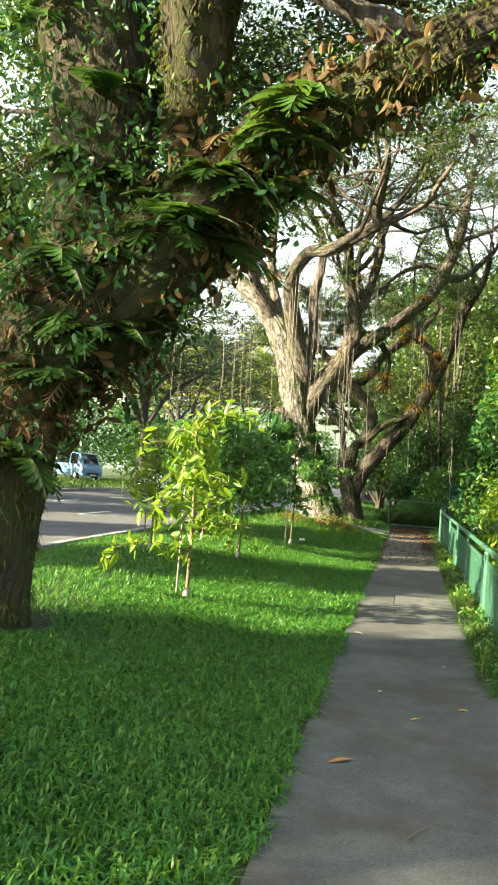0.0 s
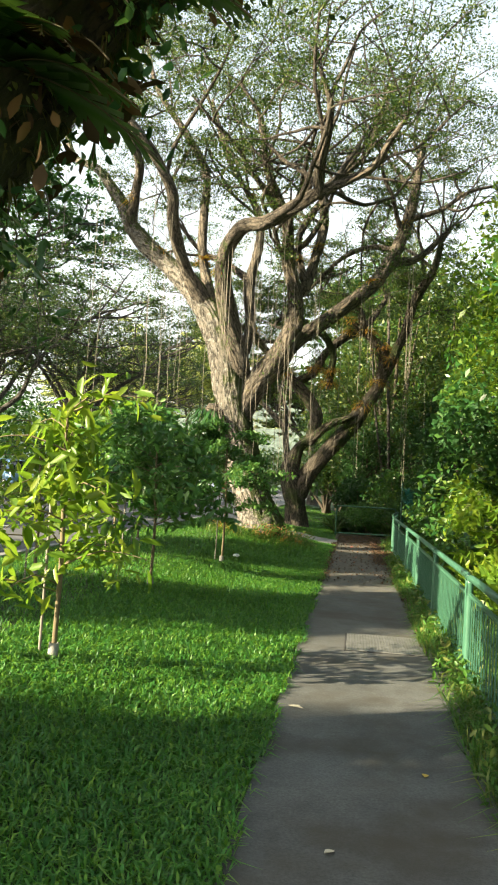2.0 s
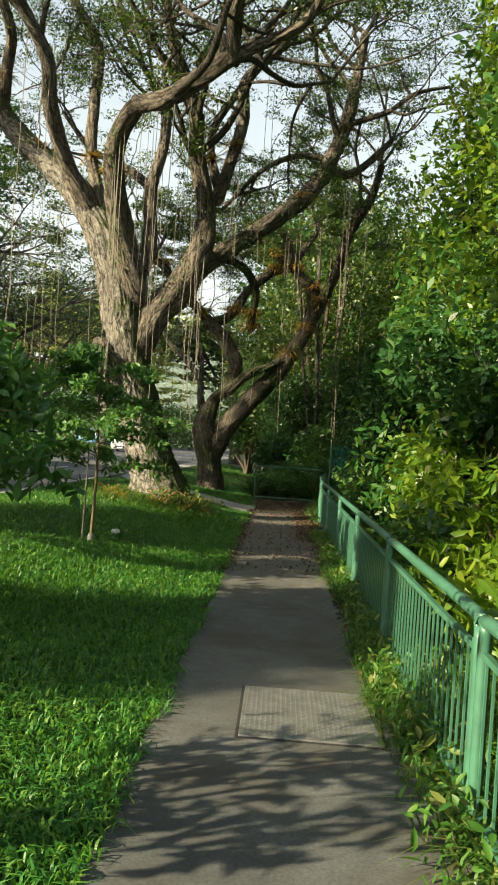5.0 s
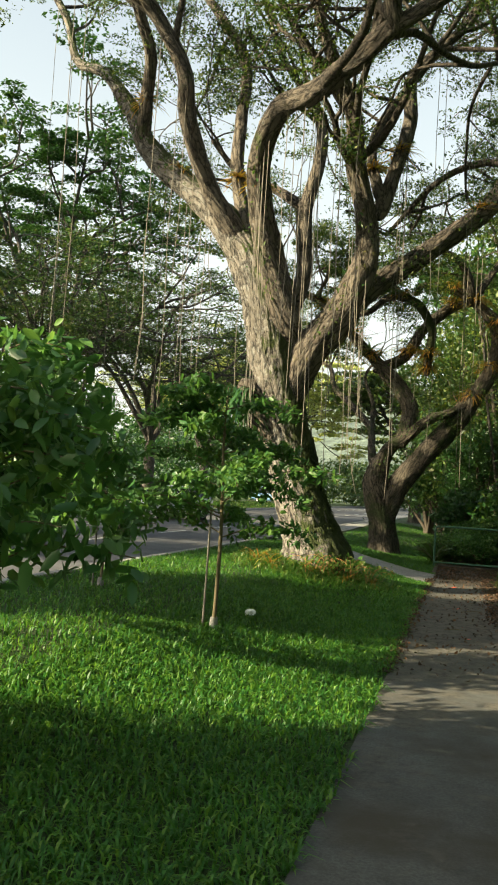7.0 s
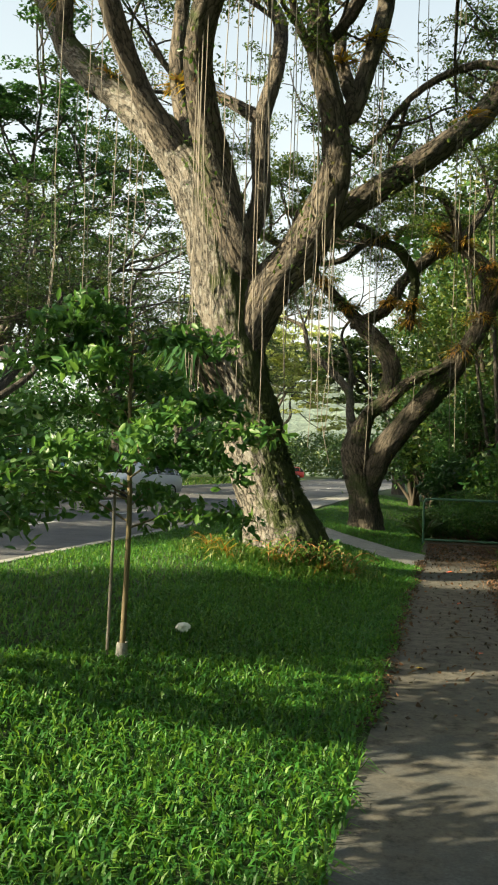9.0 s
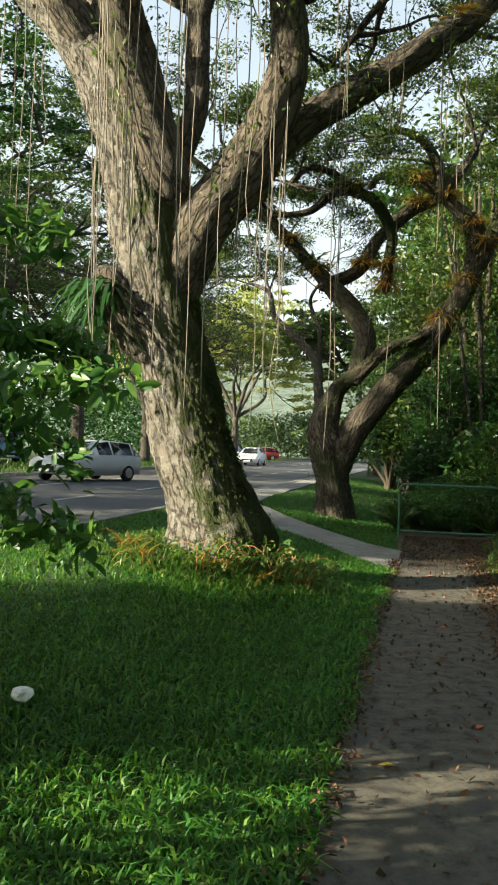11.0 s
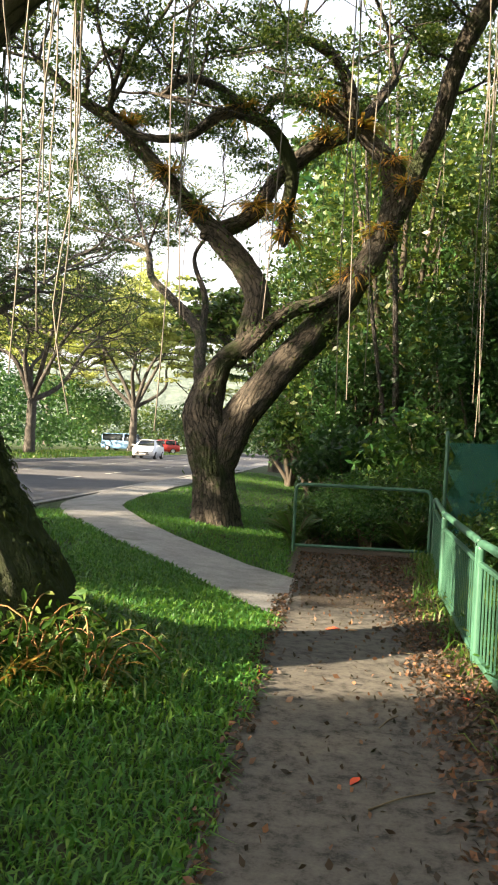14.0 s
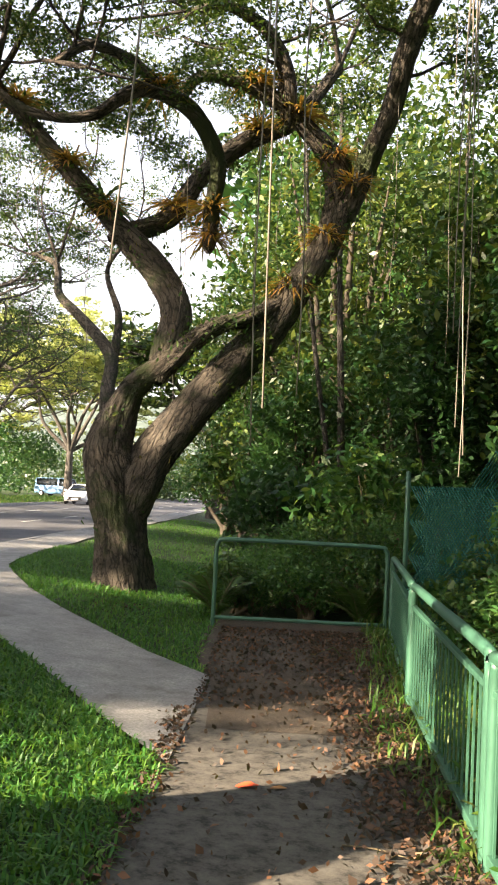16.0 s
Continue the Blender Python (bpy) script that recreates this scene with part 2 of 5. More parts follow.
NET_GREEN = plain("green_netting", (0.005, 0.14, 0.11), 0.6)
STEEL = plain("worn_chequer_steel", (0.22, 0.22, 0.21), 0.45, 0.5, 0.5, 14)
BLACK = plain("black_rubber", (0.015, 0.015, 0.016), 0.8)
WHITE_PAINT = plain("white_car_paint", (0.75, 0.76, 0.78), 0.25, 0, 0.05)
BLUE_PAINT = plain("pale_blue_van_paint", (0.18, 0.33, 0.55), 0.3, 0, 0.1)
CAR_GLASS = plain("dark_car_glass", (0.02, 0.025, 0.03), 0.08, 0, 0.05)
RIM = plain("silver_rim", (0.5, 0.5, 0.52), 0.35, 0.8)
LAMP_WHITE = plain("headlight_lens", (0.8, 0.82, 0.85), 0.1)
LAMP_RED = plain("rear_light_lens", (0.5, 0.02, 0.02), 0.2)
RED_LEAF = plain("red_fallen_leaf", (0.65, 0.09, 0.03), 0.6)
YELLOW_FALLEN = plain("yellow_fallen_leaf", (0.60, 0.42, 0.06), 0.6)
BROWN_FALLEN = plain("brown_fallen_leaf", (0.33, 0.17, 0.06), 0.7)
PALE_FALLEN = plain("pale_fallen_leaf", (0.6, 0.55, 0.42), 0.7)
# base colours paled towards grey to stand in for distance haze
HAZY_HILL = surface("haze_paled_hill", [(0.35, (0.13, 0.18, 0.16)), (0.65, (0.20, 0.26, 0.21))], 0.05, 0.4, 0.95, 1.0, 1.5)


# ---- building helpers ----
def mesh(name, verts, faces, smooth=False):
    """A mesh from an array of places and a list of (n, k) index arrays."""
    me = bpy.data.meshes.new(name)
    verts = np.asarray(verts, dtype=np.float32)
    faces = [np.asarray(f, dtype=np.int32) for f in faces if len(f)]
    loops = np.concatenate([f.ravel() for f in faces])
    counts = np.concatenate([np.full(len(f), f.shape[1], dtype=np.int32) for f in faces])
    starts = np.concatenate([[0], np.cumsum(counts)[:-1]]).astype(np.int32)
    me.vertices.add(len(verts))
    me.vertices.foreach_set("co", verts.ravel())
    me.loops.add(len(loops))
    me.loops.foreach_set("vertex_index", loops)
    me.polygons.add(len(counts))
    me.polygons.foreach_set("loop_start", starts)
    if smooth:
        me.polygons.foreach_set("use_smooth", np.ones(len(counts), dtype=bool))
    me.update(calc_edges=True)
    return me


def put(name, me, material, parent=None, label=""):
    ob = new(name, me)
    if not me.materials:
        me.materials.append(material)
    if parent:
        ob.parent = parent
        ob.matrix_parent_inverse = Matrix.Translation(-parent.location)
    return tagged(ob, label=label) if label else ob


def thing(name, at, label, category, group="", kind=""):
    ob = new(name)
    ob.location = at
    ob.empty_display_size = 0.1
    return tagged(ob, label, category, group, kind)


def part(name, bm, material, parent=None, label="", smooth=False):
    me = bpy.data.meshes.new(name)
    bm.to_mesh(me)
    bm.free()
    if smooth:
        me.polygons.foreach_set("use_smooth", np.ones(len(me.polygons), dtype=bool))
    return put(name, me, material, parent, label)


def boxes(specs, bevel=0.0):
    """A bmesh of boxes (centre, size[, turn about z in degrees])."""
    bm = bmesh.new()
    for spec in specs:
        c, s = spec[0], spec[1]
        rz = spec[2] if len(spec) > 2 else 0
        bmesh.ops.create_cube(bm, size=1, matrix=pose(*c, 0, 0, rz) @ Matrix.Diagonal((*s, 1)))
    if bevel:
        bmesh.ops.bevel(bm, geom=bm.edges[:], offset=bevel, segments=2, affect="EDGES", profile=0.5)
    return bm


def catmull(points, step):
    """A smooth line through points (any number of columns), sampled about every step."""
    p = np.asarray(points, dtype=float)
    q = np.vstack([2 * p[0] - p[1], p, 2 * p[-1] - p[-2]])
    out = []
    for i in range(1, len(q) - 2):
        n = max(2, int(np.linalg.norm(q[i + 1, :3] - q[i, :3]) / step))
        t = np.linspace(0, 1, n, endpoint=False)[:, None]
        a, b, c, d = q[i - 1], q[i], q[i + 1], q[i + 2]
        out.append(0.5 * (2 * b + (c - a) * t + (2 * a - 5 * b + 4 * c - d) * t ** 2 + (3 * b - a - 3 * c + d) * t ** 3))
    return np.vstack(out + [p[-1:]])


def tube(points, sides=8, step=0.15, rough=0.0, flare=0.0, seed=0, close=True):
    """Verts and faces of a limb along (x, y, z, radius) points."""
    rng = np.random.default_rng(seed)
    c = catmull(points, step)
    r = np.maximum(c[:, 3], 0.004)
    c = c[:, :3]
    d = np.gradient(c, axis=0)
    d /= np.linalg.norm(d, axis=1)[:, None] + 1e-9
    ref = np.array([1.0, 0.2, 0.0]) if abs(d[:, 0]).mean() < 0.75 else np.array([0.0, 1.0, 0.2])
    u = np.cross(d, ref)
    u /= np.linalg.norm(u, axis=1)[:, None]
    v = np.cross(d, u)
    a = np.linspace(0, 2 * np.pi, sides, endpoint=False)
    s = np.arange(len(c))[:, None]
    rad = r[:, None] * np.ones((1, sides))
    if rough:
        for k, f in ((2, 0.21), (3, 0.34), (5, 0.15), (7, 0.6)):
            rad = rad * (1 + rough * rng.uniform(0.3, 1) * np.sin(k * a[None] + f * s + rng.uniform(0, 6)))
        rad = rad * (1 + rough * rng.normal(0, 0.35, rad.shape))
        rows = max(3, len(c) // 3)
        ridge = np.abs(rng.normal(0, 1, (rows, sides)))
        pos = np.linspace(0, rows - 1.001, len(c))
        lo, w = pos.astype(int), (pos % 1)[:, None]
        ridge = ridge[lo] * (1 - w) + ridge[np.minimum(lo + 1, rows - 1)] * w
        rad = rad * (1 + rough * 0.55 * (ridge - 0.8))
    if flare:
        rad = rad * (1 + flare * np.exp(-s / 3.0) * (0.6 + 0.4 * np.sin(4 * a[None] + 1.0)))
    verts = (c[:, None] + rad[..., None] * (np.cos(a)[None, :, None] * u[:, None] + np.sin(a)[None, :, None] * v[:, None])).reshape(-1, 3)
    n = len(c)
    i, j = np.meshgrid(np.arange(n - 1), np.arange(sides), indexing="ij")
    k = (j + 1) % sides
    quads = np.stack([i * sides + j, i * sides + k, (i + 1) * sides + k, (i + 1) * sides + j], -1).reshape(-1, 4)
    if close:
        verts = np.vstack([verts, c[-1] + d[-1] * r[-1] * 0.6])
        tip = np.stack([(n - 1) * sides + np.arange(sides), (n - 1) * sides + (np.arange(sides) + 1) % sides, np.full(sides, len(verts) - 1)], -1)
        return verts, [quads, tip]
    return verts, [quads]


def limb_mesh(name, points, sides, step, rough, flare=0.0, seed=0):
    """A limb's mesh that carries straightened coordinates (round the limb, and along it) for its bark."""
    v, f = tube(points, sides, step, rough, flare, seed)
    rings = v[:-1].reshape(-1, sides, 3)
    c = rings.mean(1)
    r = np.linalg.norm(rings - c[:, None], axis=2).mean(1)
    s = np.concatenate([[0], np.cumsum(np.linalg.norm(np.diff(c, axis=0), axis=1))]) + seed * 3.7
    a = np.linspace(0, 2 * np.pi, sides, endpoint=False)
    co = np.stack([r[:, None] * np.cos(a), r[:, None] * np.sin(a), s[:, None] + 0 * a], -1).reshape(-1, 3)
    me = mesh(name, v, f, True)
    me.attributes.new("limb_co", "FLOAT_VECTOR", "POINT").data.foreach_set("vector", np.vstack([co, co[-1:]]).astype(np.float32).ravel())
    return me


def joined(pieces):
    """Several (verts, [faces]) as one."""
    vs, fs, base = [], {}, 0
    for v, faces in pieces:
        vs.append(v)
        for f in faces:
            if len(f):
                fs.setdefault(f.shape[1], []).append(f + base)
        base += len(v)
    return np.vstack(vs), [np.vstack(f) for f in fs.values()]


def frames_for(n, rng, up=0.5, droop=0.0):
    """Random leaf directions: along, across and normal; up: how far the leaves lie flat."""
    nrm = rng.normal(0, 1, (n, 3)) * (1 - up) + np.array([0, 0, 1.0]) * up * 1.5
    nrm /= np.linalg.norm(nrm, axis=1)[:, None]
    al = rng.normal(0, 1, (n, 3)) + np.array([0, 0, -1.0]) * droop
    al -= nrm * (al * nrm).sum(1)[:, None]
    al /= np.linalg.norm(al, axis=1)[:, None] + 1e-9
    return al, np.cross(nrm, al), nrm


def leaves(centres, size, rng, aspect=0.45, up=0.5, droop=0.0, fine=False):
    """Leaf blades at the centres: a folded diamond each, or with fine a rounded blade with a midrib."""
    n = len(centres)
    al, ac, nr = frames_for(n, rng, up, droop)
    s = (size * rng.uniform(0.6, 1.3, n))[:, None]
    al, ac, nr = al * s, ac * s * aspect, nr * s
    c = np.asarray(centres)
    if not fine:
        v = np.stack([c - 0.5 * al, c + 0.5 * ac + 0.08 * nr, c + 0.5 * al, c - 0.5 * ac + 0.08 * nr], 1).reshape(-1, 3)
        return v, [np.arange(n * 4).reshape(n, 4)]
    v = np.stack([c - 0.5 * al, c - 0.2 * al + 0.42 * ac + 0.06 * nr, c + 0.2 * al + 0.4 * ac, c + 0.55 * al - 0.12 * nr,
                  c + 0.2 * al - 0.4 * ac, c - 0.2 * al - 0.42 * ac + 0.06 * nr, c - 0.2 * al - 0.02 * nr, c + 0.2 * al - 0.06 * nr], 1).reshape(-1, 3)
    b = (np.arange(n) * 8)[:, None]
    quads = np.vstack([b + np.array([[6, 7, 2, 1]]), b + np.array([[5, 4, 7, 6]])])
    tris = np.vstack([b + np.array([[0, 6, 1]]), b + np.array([[0, 5, 6]]), b + np.array([[7, 3, 2]]), b + np.array([[7, 4, 3]])])
    return v, [quads, tris]


def cloud(centre, radii, n, rng, shell=0.5):
    d = rng.normal(0, 1, (n, 3))
    d /= np.linalg.norm(d, axis=1)[:, None]
    return np.asarray(centre) + d * (rng.uniform(shell ** 3, 1, n) ** (1 / 3))[:, None] * np.asarray(radii)


def grow(start, way, length, r, depth, rng, twigs, tips, lift=0.05, kids=3, spread=0.75):
    """A wandering branch with children; the ends go into tips."""
    p, d = np.array(start, float), np.array(way, float) / np.linalg.norm(way)
    n = 5
    pts = [(*p, r)]
    for i in range(n):
        d = d + rng.normal(0, 0.22, 3) + np.array([0, 0, lift])
        d /= np.linalg.norm(d)
        p = p + d * length / n
        pts.append((*p, r * (1 - 0.55 * (i + 1) / n)))
        if depth and i >= 1 and rng.random() < kids / n * 1.2:
            side = rng.normal(0, 1, 3)
            side[2] = side[2] * 0.35 + 0.1
            side /= np.linalg.norm(side)
            grow(p, d * (1 - spread) + side * spread, length * rng.uniform(0.5, 0.75), r * 0.5, depth - 1, rng, twigs, tips, lift, kids, spread)
    twigs.append(tube(pts[::2] + pts[-1:] if r < 0.02 else pts, 6 if r > 0.06 else (4 if r > 0.025 else 3), length / n * 1.1, seed=int(rng.integers(1e6))))
    tips.append((p, depth))
    if depth == 0:
        tips.append((np.array(pts[3][:3]), 0))


def foliage(tips, n, radii, size, rng, **kw):
    each = max(6, int(n / len(tips)))
    pts = np.vstack([cloud(p, np.array(radii) * rng.uniform(0.6, 1.3), each, rng, 0.1) for p, _ in tips])
    return leaves(pts, size, rng, **kw)


def frond(base, way, length, rng, pairs=11, width=0.32, droop=0.9, full=0.45):
    """A fern frond: an arching rib with paired leaflets."""
    d = np.array(way, float)
    d /= np.linalg.norm(d)
    t = np.linspace(0, 1, pairs + 1)
    p = np.asarray(base) + d * length * t[:, None] + np.array([0, 0, -1.0]) * (droop * length * 0.5 * t ** 2)[:, None]
    g = np.gradient(p, axis=0)
    g /= np.linalg.norm(g, axis=1)[:, None]
    side = np.cross(g, np.array([0.05, 0.02, 1.0]))
    side /= np.linalg.norm(side, axis=1)[:, None] + 1e-9
    w = length * width * np.sin(np.pi * (0.12 + 0.86 * t)) ** 0.8
    vs, step = [], length / pairs
    for sgn in (1, -1):
        tip = p + sgn * side * w[:, None] + g * (0.45 * w)[:, None] - np.array([0, 0, 1.0]) * (0.18 * w)[:, None]
        mid = (p + tip) / 2
        vs.append(np.stack([mid + g * step * 0.62 * full, tip, mid - g * step * 0.5 * full], 1)[1:].reshape(-1, 3))
    rib = tube([(*q, 0.007 * length) for q in p[::3]], 4, 9)
    v, k = np.vstack([p] + vs), np.tile(np.arange(1, pairs + 1), 2)
    leaflet = pairs + 1 + np.arange(6 * pairs).reshape(-1, 3)
    return (v, [np.column_stack([k, leaflet, k - 1])]), rib


def spikes(base, n, length, width, rng, droop=0.8, up=0.6, toward=(0, 0, 0)):
    """A tuft of narrow strap leaves that arch outward from one spot."""
    a = rng.uniform(0, 2 * np.pi, n)
    d = np.stack([np.cos(a), np.sin(a), rng.uniform(-0.1, 1.6, n) * up], 1) + np.asarray(toward)
    d /= np.linalg.norm(d, axis=1)[:, None]
    L = (length * rng.uniform(0.5, 1.2, n))[:, None]
    side = np.cross(d, np.array([0.1, 0.05, 1.0]))
    side /= np.linalg.norm(side, axis=1)[:, None]
    side = side * width / 2
    base = np.asarray(base) + rng.normal(0, 0.06 * length, (n, 3))
    dn = np.array([0, 0, -1.0])
    p1, p2, p3 = base + d * L * 0.35 + dn * L * droop * 0.06, base + d * L * 0.7 + dn * L * droop * 0.27, base + d * L + dn * L * droop * 0.6
    v = np.stack([base - side * 0.6, base + side * 0.6, p1 - side, p1 + side, p2 - side * 0.8, p2 + side * 0.8, p3], 1).reshape(-1, 3)
    i = (np.arange(n) * 7)[:, None]
    return v, [np.vstack([i + np.array([[0, 1, 3, 2]]), i + np.array([[2, 3, 5, 4]])]), i + np.array([[4, 5, 6]])]


def ease(t):
    t = np.clip(t, 0, 1)
    return t * t * (3 - 2 * t)


def height(x, y):
    """The ground's height: a verge that rises from the footpath to the kerb, a mound round the big tree, a bank beyond the fence."""
    x, y = np.asarray(x, float), np.asarray(y, float)
    z = 0.28 * ease((-0.65 - x) / 3.2) + 0.32 * np.exp(-((x + 2.5) ** 2 + (y - 24.9) ** 2) / 1.5 ** 2)
    z = z + 0.025 * np.sin(1.7 * x + 0.6 * y) * np.sin(0.9 * y - 0.5 * x) * ease((-0.7 - x) / 1.0)
    return z + 0.9 * ease((x - 1.2) / 6.0)


def strip(left, right, lift, cols=6, step=0.4):
    """A sheet between two lines that lies on the ground."""
    n = 60
    a, b = catmull(left, step), catmull(right, step)
    res = lambda q: np.stack([np.interp(np.linspace(0, 1, n), np.linspace(0, 1, len(q)), q[:, k]) for k in range(q.shape[1])], 1)
    a, b = res(a), res(b)
    t = np.linspace(0, 1, cols)[None, :, None]
    p = a[:, None] * (1 - t) + b[:, None] * t
    p = p.reshape(-1, 2)
    v = np.column_stack([p, height(p[:, 0], p[:, 1]) + lift])
    i, j = np.meshgrid(np.arange(n - 1), np.arange(cols - 1), indexing="ij")
    return v, [np.stack([i * cols + j, i * cols + j + 1, (i + 1) * cols + j + 1, (i + 1) * cols + j], -1).reshape(-1, 4)]

# ---- the ground, the footpath and the road ----
def ground_sheet():
    xs = np.concatenate([[-900, -300, -120, -60, -35, -25, -20, -16.5, -15.75, -15.6, -15.58, -5.42, -5.4, -5.2], np.arange(-5.0, -0.7, 0.3), [-0.65, -0.3, 0.2, 0.7, 1.0, 1.3, 1.8, 2.5, 3.5, 5, 7.5, 12, 20, 40, 120, 300, 900]])
    ys = np.concatenate([[-900, -300, -100, -50, -25, -12], np.arange(-6, 46, 0.5), [48, 52, 58, 66, 80, 100, 130, 200, 400, 900]])
    X, Y = np.meshgrid(xs, ys, indexing="ij")
    Z = height(X, Y)
    Z[(X > -15.59) & (X < -5.41)] = 0.05
    n, m = X.shape
    i, j = np.meshgrid(np.arange(n - 1), np.arange(m - 1), indexing="ij")
    quads = np.stack([i * m + j, (i + 1) * m + j, (i + 1) * m + j + 1, i * m + j + 1], -1).reshape(-1, 4)
    return mesh("ground", np.stack([X, Y, Z], -1).reshape(-1, 3), [quads], True)


tagged(put("ground", ground_sheet(), TURF), "short green turf over dark soil", "ground", kind="structure")

path_v = strip([(-0.57, -6), (-0.55, 4), (-0.57, 12), (-0.54, 18), (-0.58, 24), (-0.52, 27.5), (-0.42, 29.6), (-0.5, 31.6)],
               [(0.95, -6), (0.9, 4), (0.92, 12), (0.88, 18), (0.92, 24), (1.0, 27.5), (1.15, 29.6), (1.3, 31.6)], 0.02, 8)
tagged(put("footpath", mesh("footpath", *path_v, True), CONCRETE), "worn grey concrete footpath with soil stains", "footpath", kind="structure")
branch_v = strip([(-0.5, 27.2), (-1.68, 29.05), (-3.1, 31.0), (-4.3, 33.0), (-5.1, 35.5), (-5.36, 39), (-5.36, 50), (-5.36, 90)],
                 [(-0.44, 29.6), (-1.7, 31.3), (-2.9, 33.0), (-3.75, 34.8), (-4.15, 36.6), (-4.35, 41), (-4.4, 50), (-4.4, 90)], 0.028, 5)
tagged(put("side_path", mesh("side_path", *branch_v, True), PALE_CONCRETE), "pale grey concrete path curving to the road", "footpath", kind="structure")

soil_v = strip([(-0.35, 28.0), (-0.42, 29.4), (-0.62, 30.4), (-0.66, 31.6), (-0.7, 33.2)], [(1.0, 28.0), (1.15, 29.4), (1.3, 30.4), (1.42, 31.6), (1.6, 33.2)], 0.0245, 8)
tagged(put("bare_soil", mesh("bare_soil", *soil_v, True), SOIL), "dark damp soil over the end of the path", "soil", kind="structure")

tagged(part("road", boxes([((-10.5, 300, 0.10), (10.0, 1300, 0.16))]), ASPHALT), "dark grey asphalt road with white lines", "road", kind="structure")
tagged(part("kerb_near", boxes([((-5.44, y, 0.17), (0.16, 1.96, 0.30)) for y in np.arange(-40, 150, 2.0)], 0.012), PALE_CONCRETE), "pale concrete kerb beside the verge", "kerb", kind="structure")
tagged(part("kerb_far", boxes([((-15.56, y, 0.17), (0.16, 1.96, 0.30)) for y in np.arange(-40, 190, 2.0)], 0.012), PALE_CONCRETE), "pale concrete kerb across the road", "kerb", kind="structure")
dash = part("lane_marking", boxes([((0, 0, 0.1835), (0.12, 2.4, 0.005))]), LINE_PAINT)
tagged(dash, "worn white dashed lane line on asphalt", "road marking", "lane markings", "structure")
dash.matrix_basis = pose(-8.8, 6, 0)
for lane in (-8.8, -12.1):
    for k in range(22):
        if lane != -8.8 or k:
            copy_thing(dash, pose(lane, 6 + 6.0 * k, 0))
tagged(part("edge_line", boxes([((-5.85, 80, 0.1835), (0.1, 260, 0.005))]), LINE_PAINT), "thin white line along the kerb", "road marking", kind="structure")


# ---- the chequer plate in the path ----
def cover_plate():
    t = thing("access_cover", (0.33, 12.32, 0.02), "grey steel chequer-plate access cover sunk in the footpath", "access cover")
    part("gap", boxes([((0.33, 12.32, 0.018), (0.84, 1.02, 0.012))]), BLACK, t)
    part("plate", boxes([((0.33, 12.32, 0.026), (0.80, 0.98, 0.014))], 0.003), STEEL, t)
    v, f = [], []
    for i in range(26):
        for j in range(32):
            cx, cy = -0.045 + 0.03 * i, 11.86 + 0.03 * j
            a = radians(45 if (i + j) % 2 else -45)
            u, w = np.array([math.cos(a), math.sin(a)]) * 0.013, np.array([-math.sin(a), math.cos(a)]) * 0.004
            b = len(v)
            v += [(cx - u[0], cy - u[1], 0.0332), (cx + w[0], cy + w[1], 0.0332), (cx + u[0], cy + u[1], 0.0332), (cx - w[0], cy - w[1], 0.0332), (cx, cy, 0.0375)]
            f += [(b, b + 1, b + 4), (b + 1, b + 2, b + 4), (b + 2, b + 3, b + 4), (b + 3, b, b + 4)]
    tagged(put("tread_pattern", mesh("tread_pattern", v, [np.array(f)]), STEEL, t), kind="stuff")


cover_plate()


# ---- railings ----
def railing(a, b, top=0.92, label="green painted steel railing with upright bars beside the path"):
    length = math.dist(a, b)
    t = thing("railing_panel", (0, 0, 0), label, "railing", "railings along the path")
    fr = [(0, 0.04, -0.05, 0.032), (0, 0.04, 0.5, 0.032), (0, 0.04, top - 0.1, 0.032), (0, 0.065, top - 0.03, 0.032), (0, 0.14, top, 0.032), (0, length / 2, top, 0.032),
          (0, length - 0.14, top, 0.032), (0, length - 0.065, top - 0.03, 0.032), (0, length - 0.04, top - 0.1, 0.032), (0, length - 0.04, 0.5, 0.032), (0, length - 0.04, -0.05, 0.032)]
    put("frame", mesh("frame", *tube(fr, 10, 0.03), True), GREEN_PAINT, t)
    part("end_post", boxes([((0, 0.075, (top - 0.1) / 2), (0.05, 0.06, top - 0.1))], 0.008), GREEN_PAINT, t)
    part("upper_rail", boxes([((0, length / 2, top - 0.15), (0.035, length - 0.12, 0.03))], 0.004), GREEN_PAINT, t)
    part("bottom_rail", boxes([((0, length / 2, 0.09), (0.045, length - 0.1, 0.045))], 0.005), GREEN_PAINT, t)
    bm = boxes([((0, 0, (top - 0.06) / 2), (0.011, 0.014, top - 0.25))])
    bar = part("bar", bm, GREEN_PAINT, t)
    n = int((length - 0.2) / 0.125)
    bar.location.y = 0.14
    for k in range(1, n):
        o = bar.copy()
        scene.collection.objects.link(o)
        o.location.y = 0.14 + (length - 0.24) * k / (n - 1)
    t.matrix_basis = pose(a[0], a[1], float(height(*a)), 0, 0, math.degrees(math.atan2(-(b[0] - a[0]), b[1] - a[1])))
    return t


POSTS = [(1.0, 7.75), (1.0, 10.95), (1.0, 14.2), (1.0, 17.15), (1.0, 20.1), (1.0, 23.05), (1.0, 26.05), (1.12, 29.0), (1.4, 32.2)]
for a, b in zip(POSTS[:-1], POSTS[1:]):
    railing(a, b)


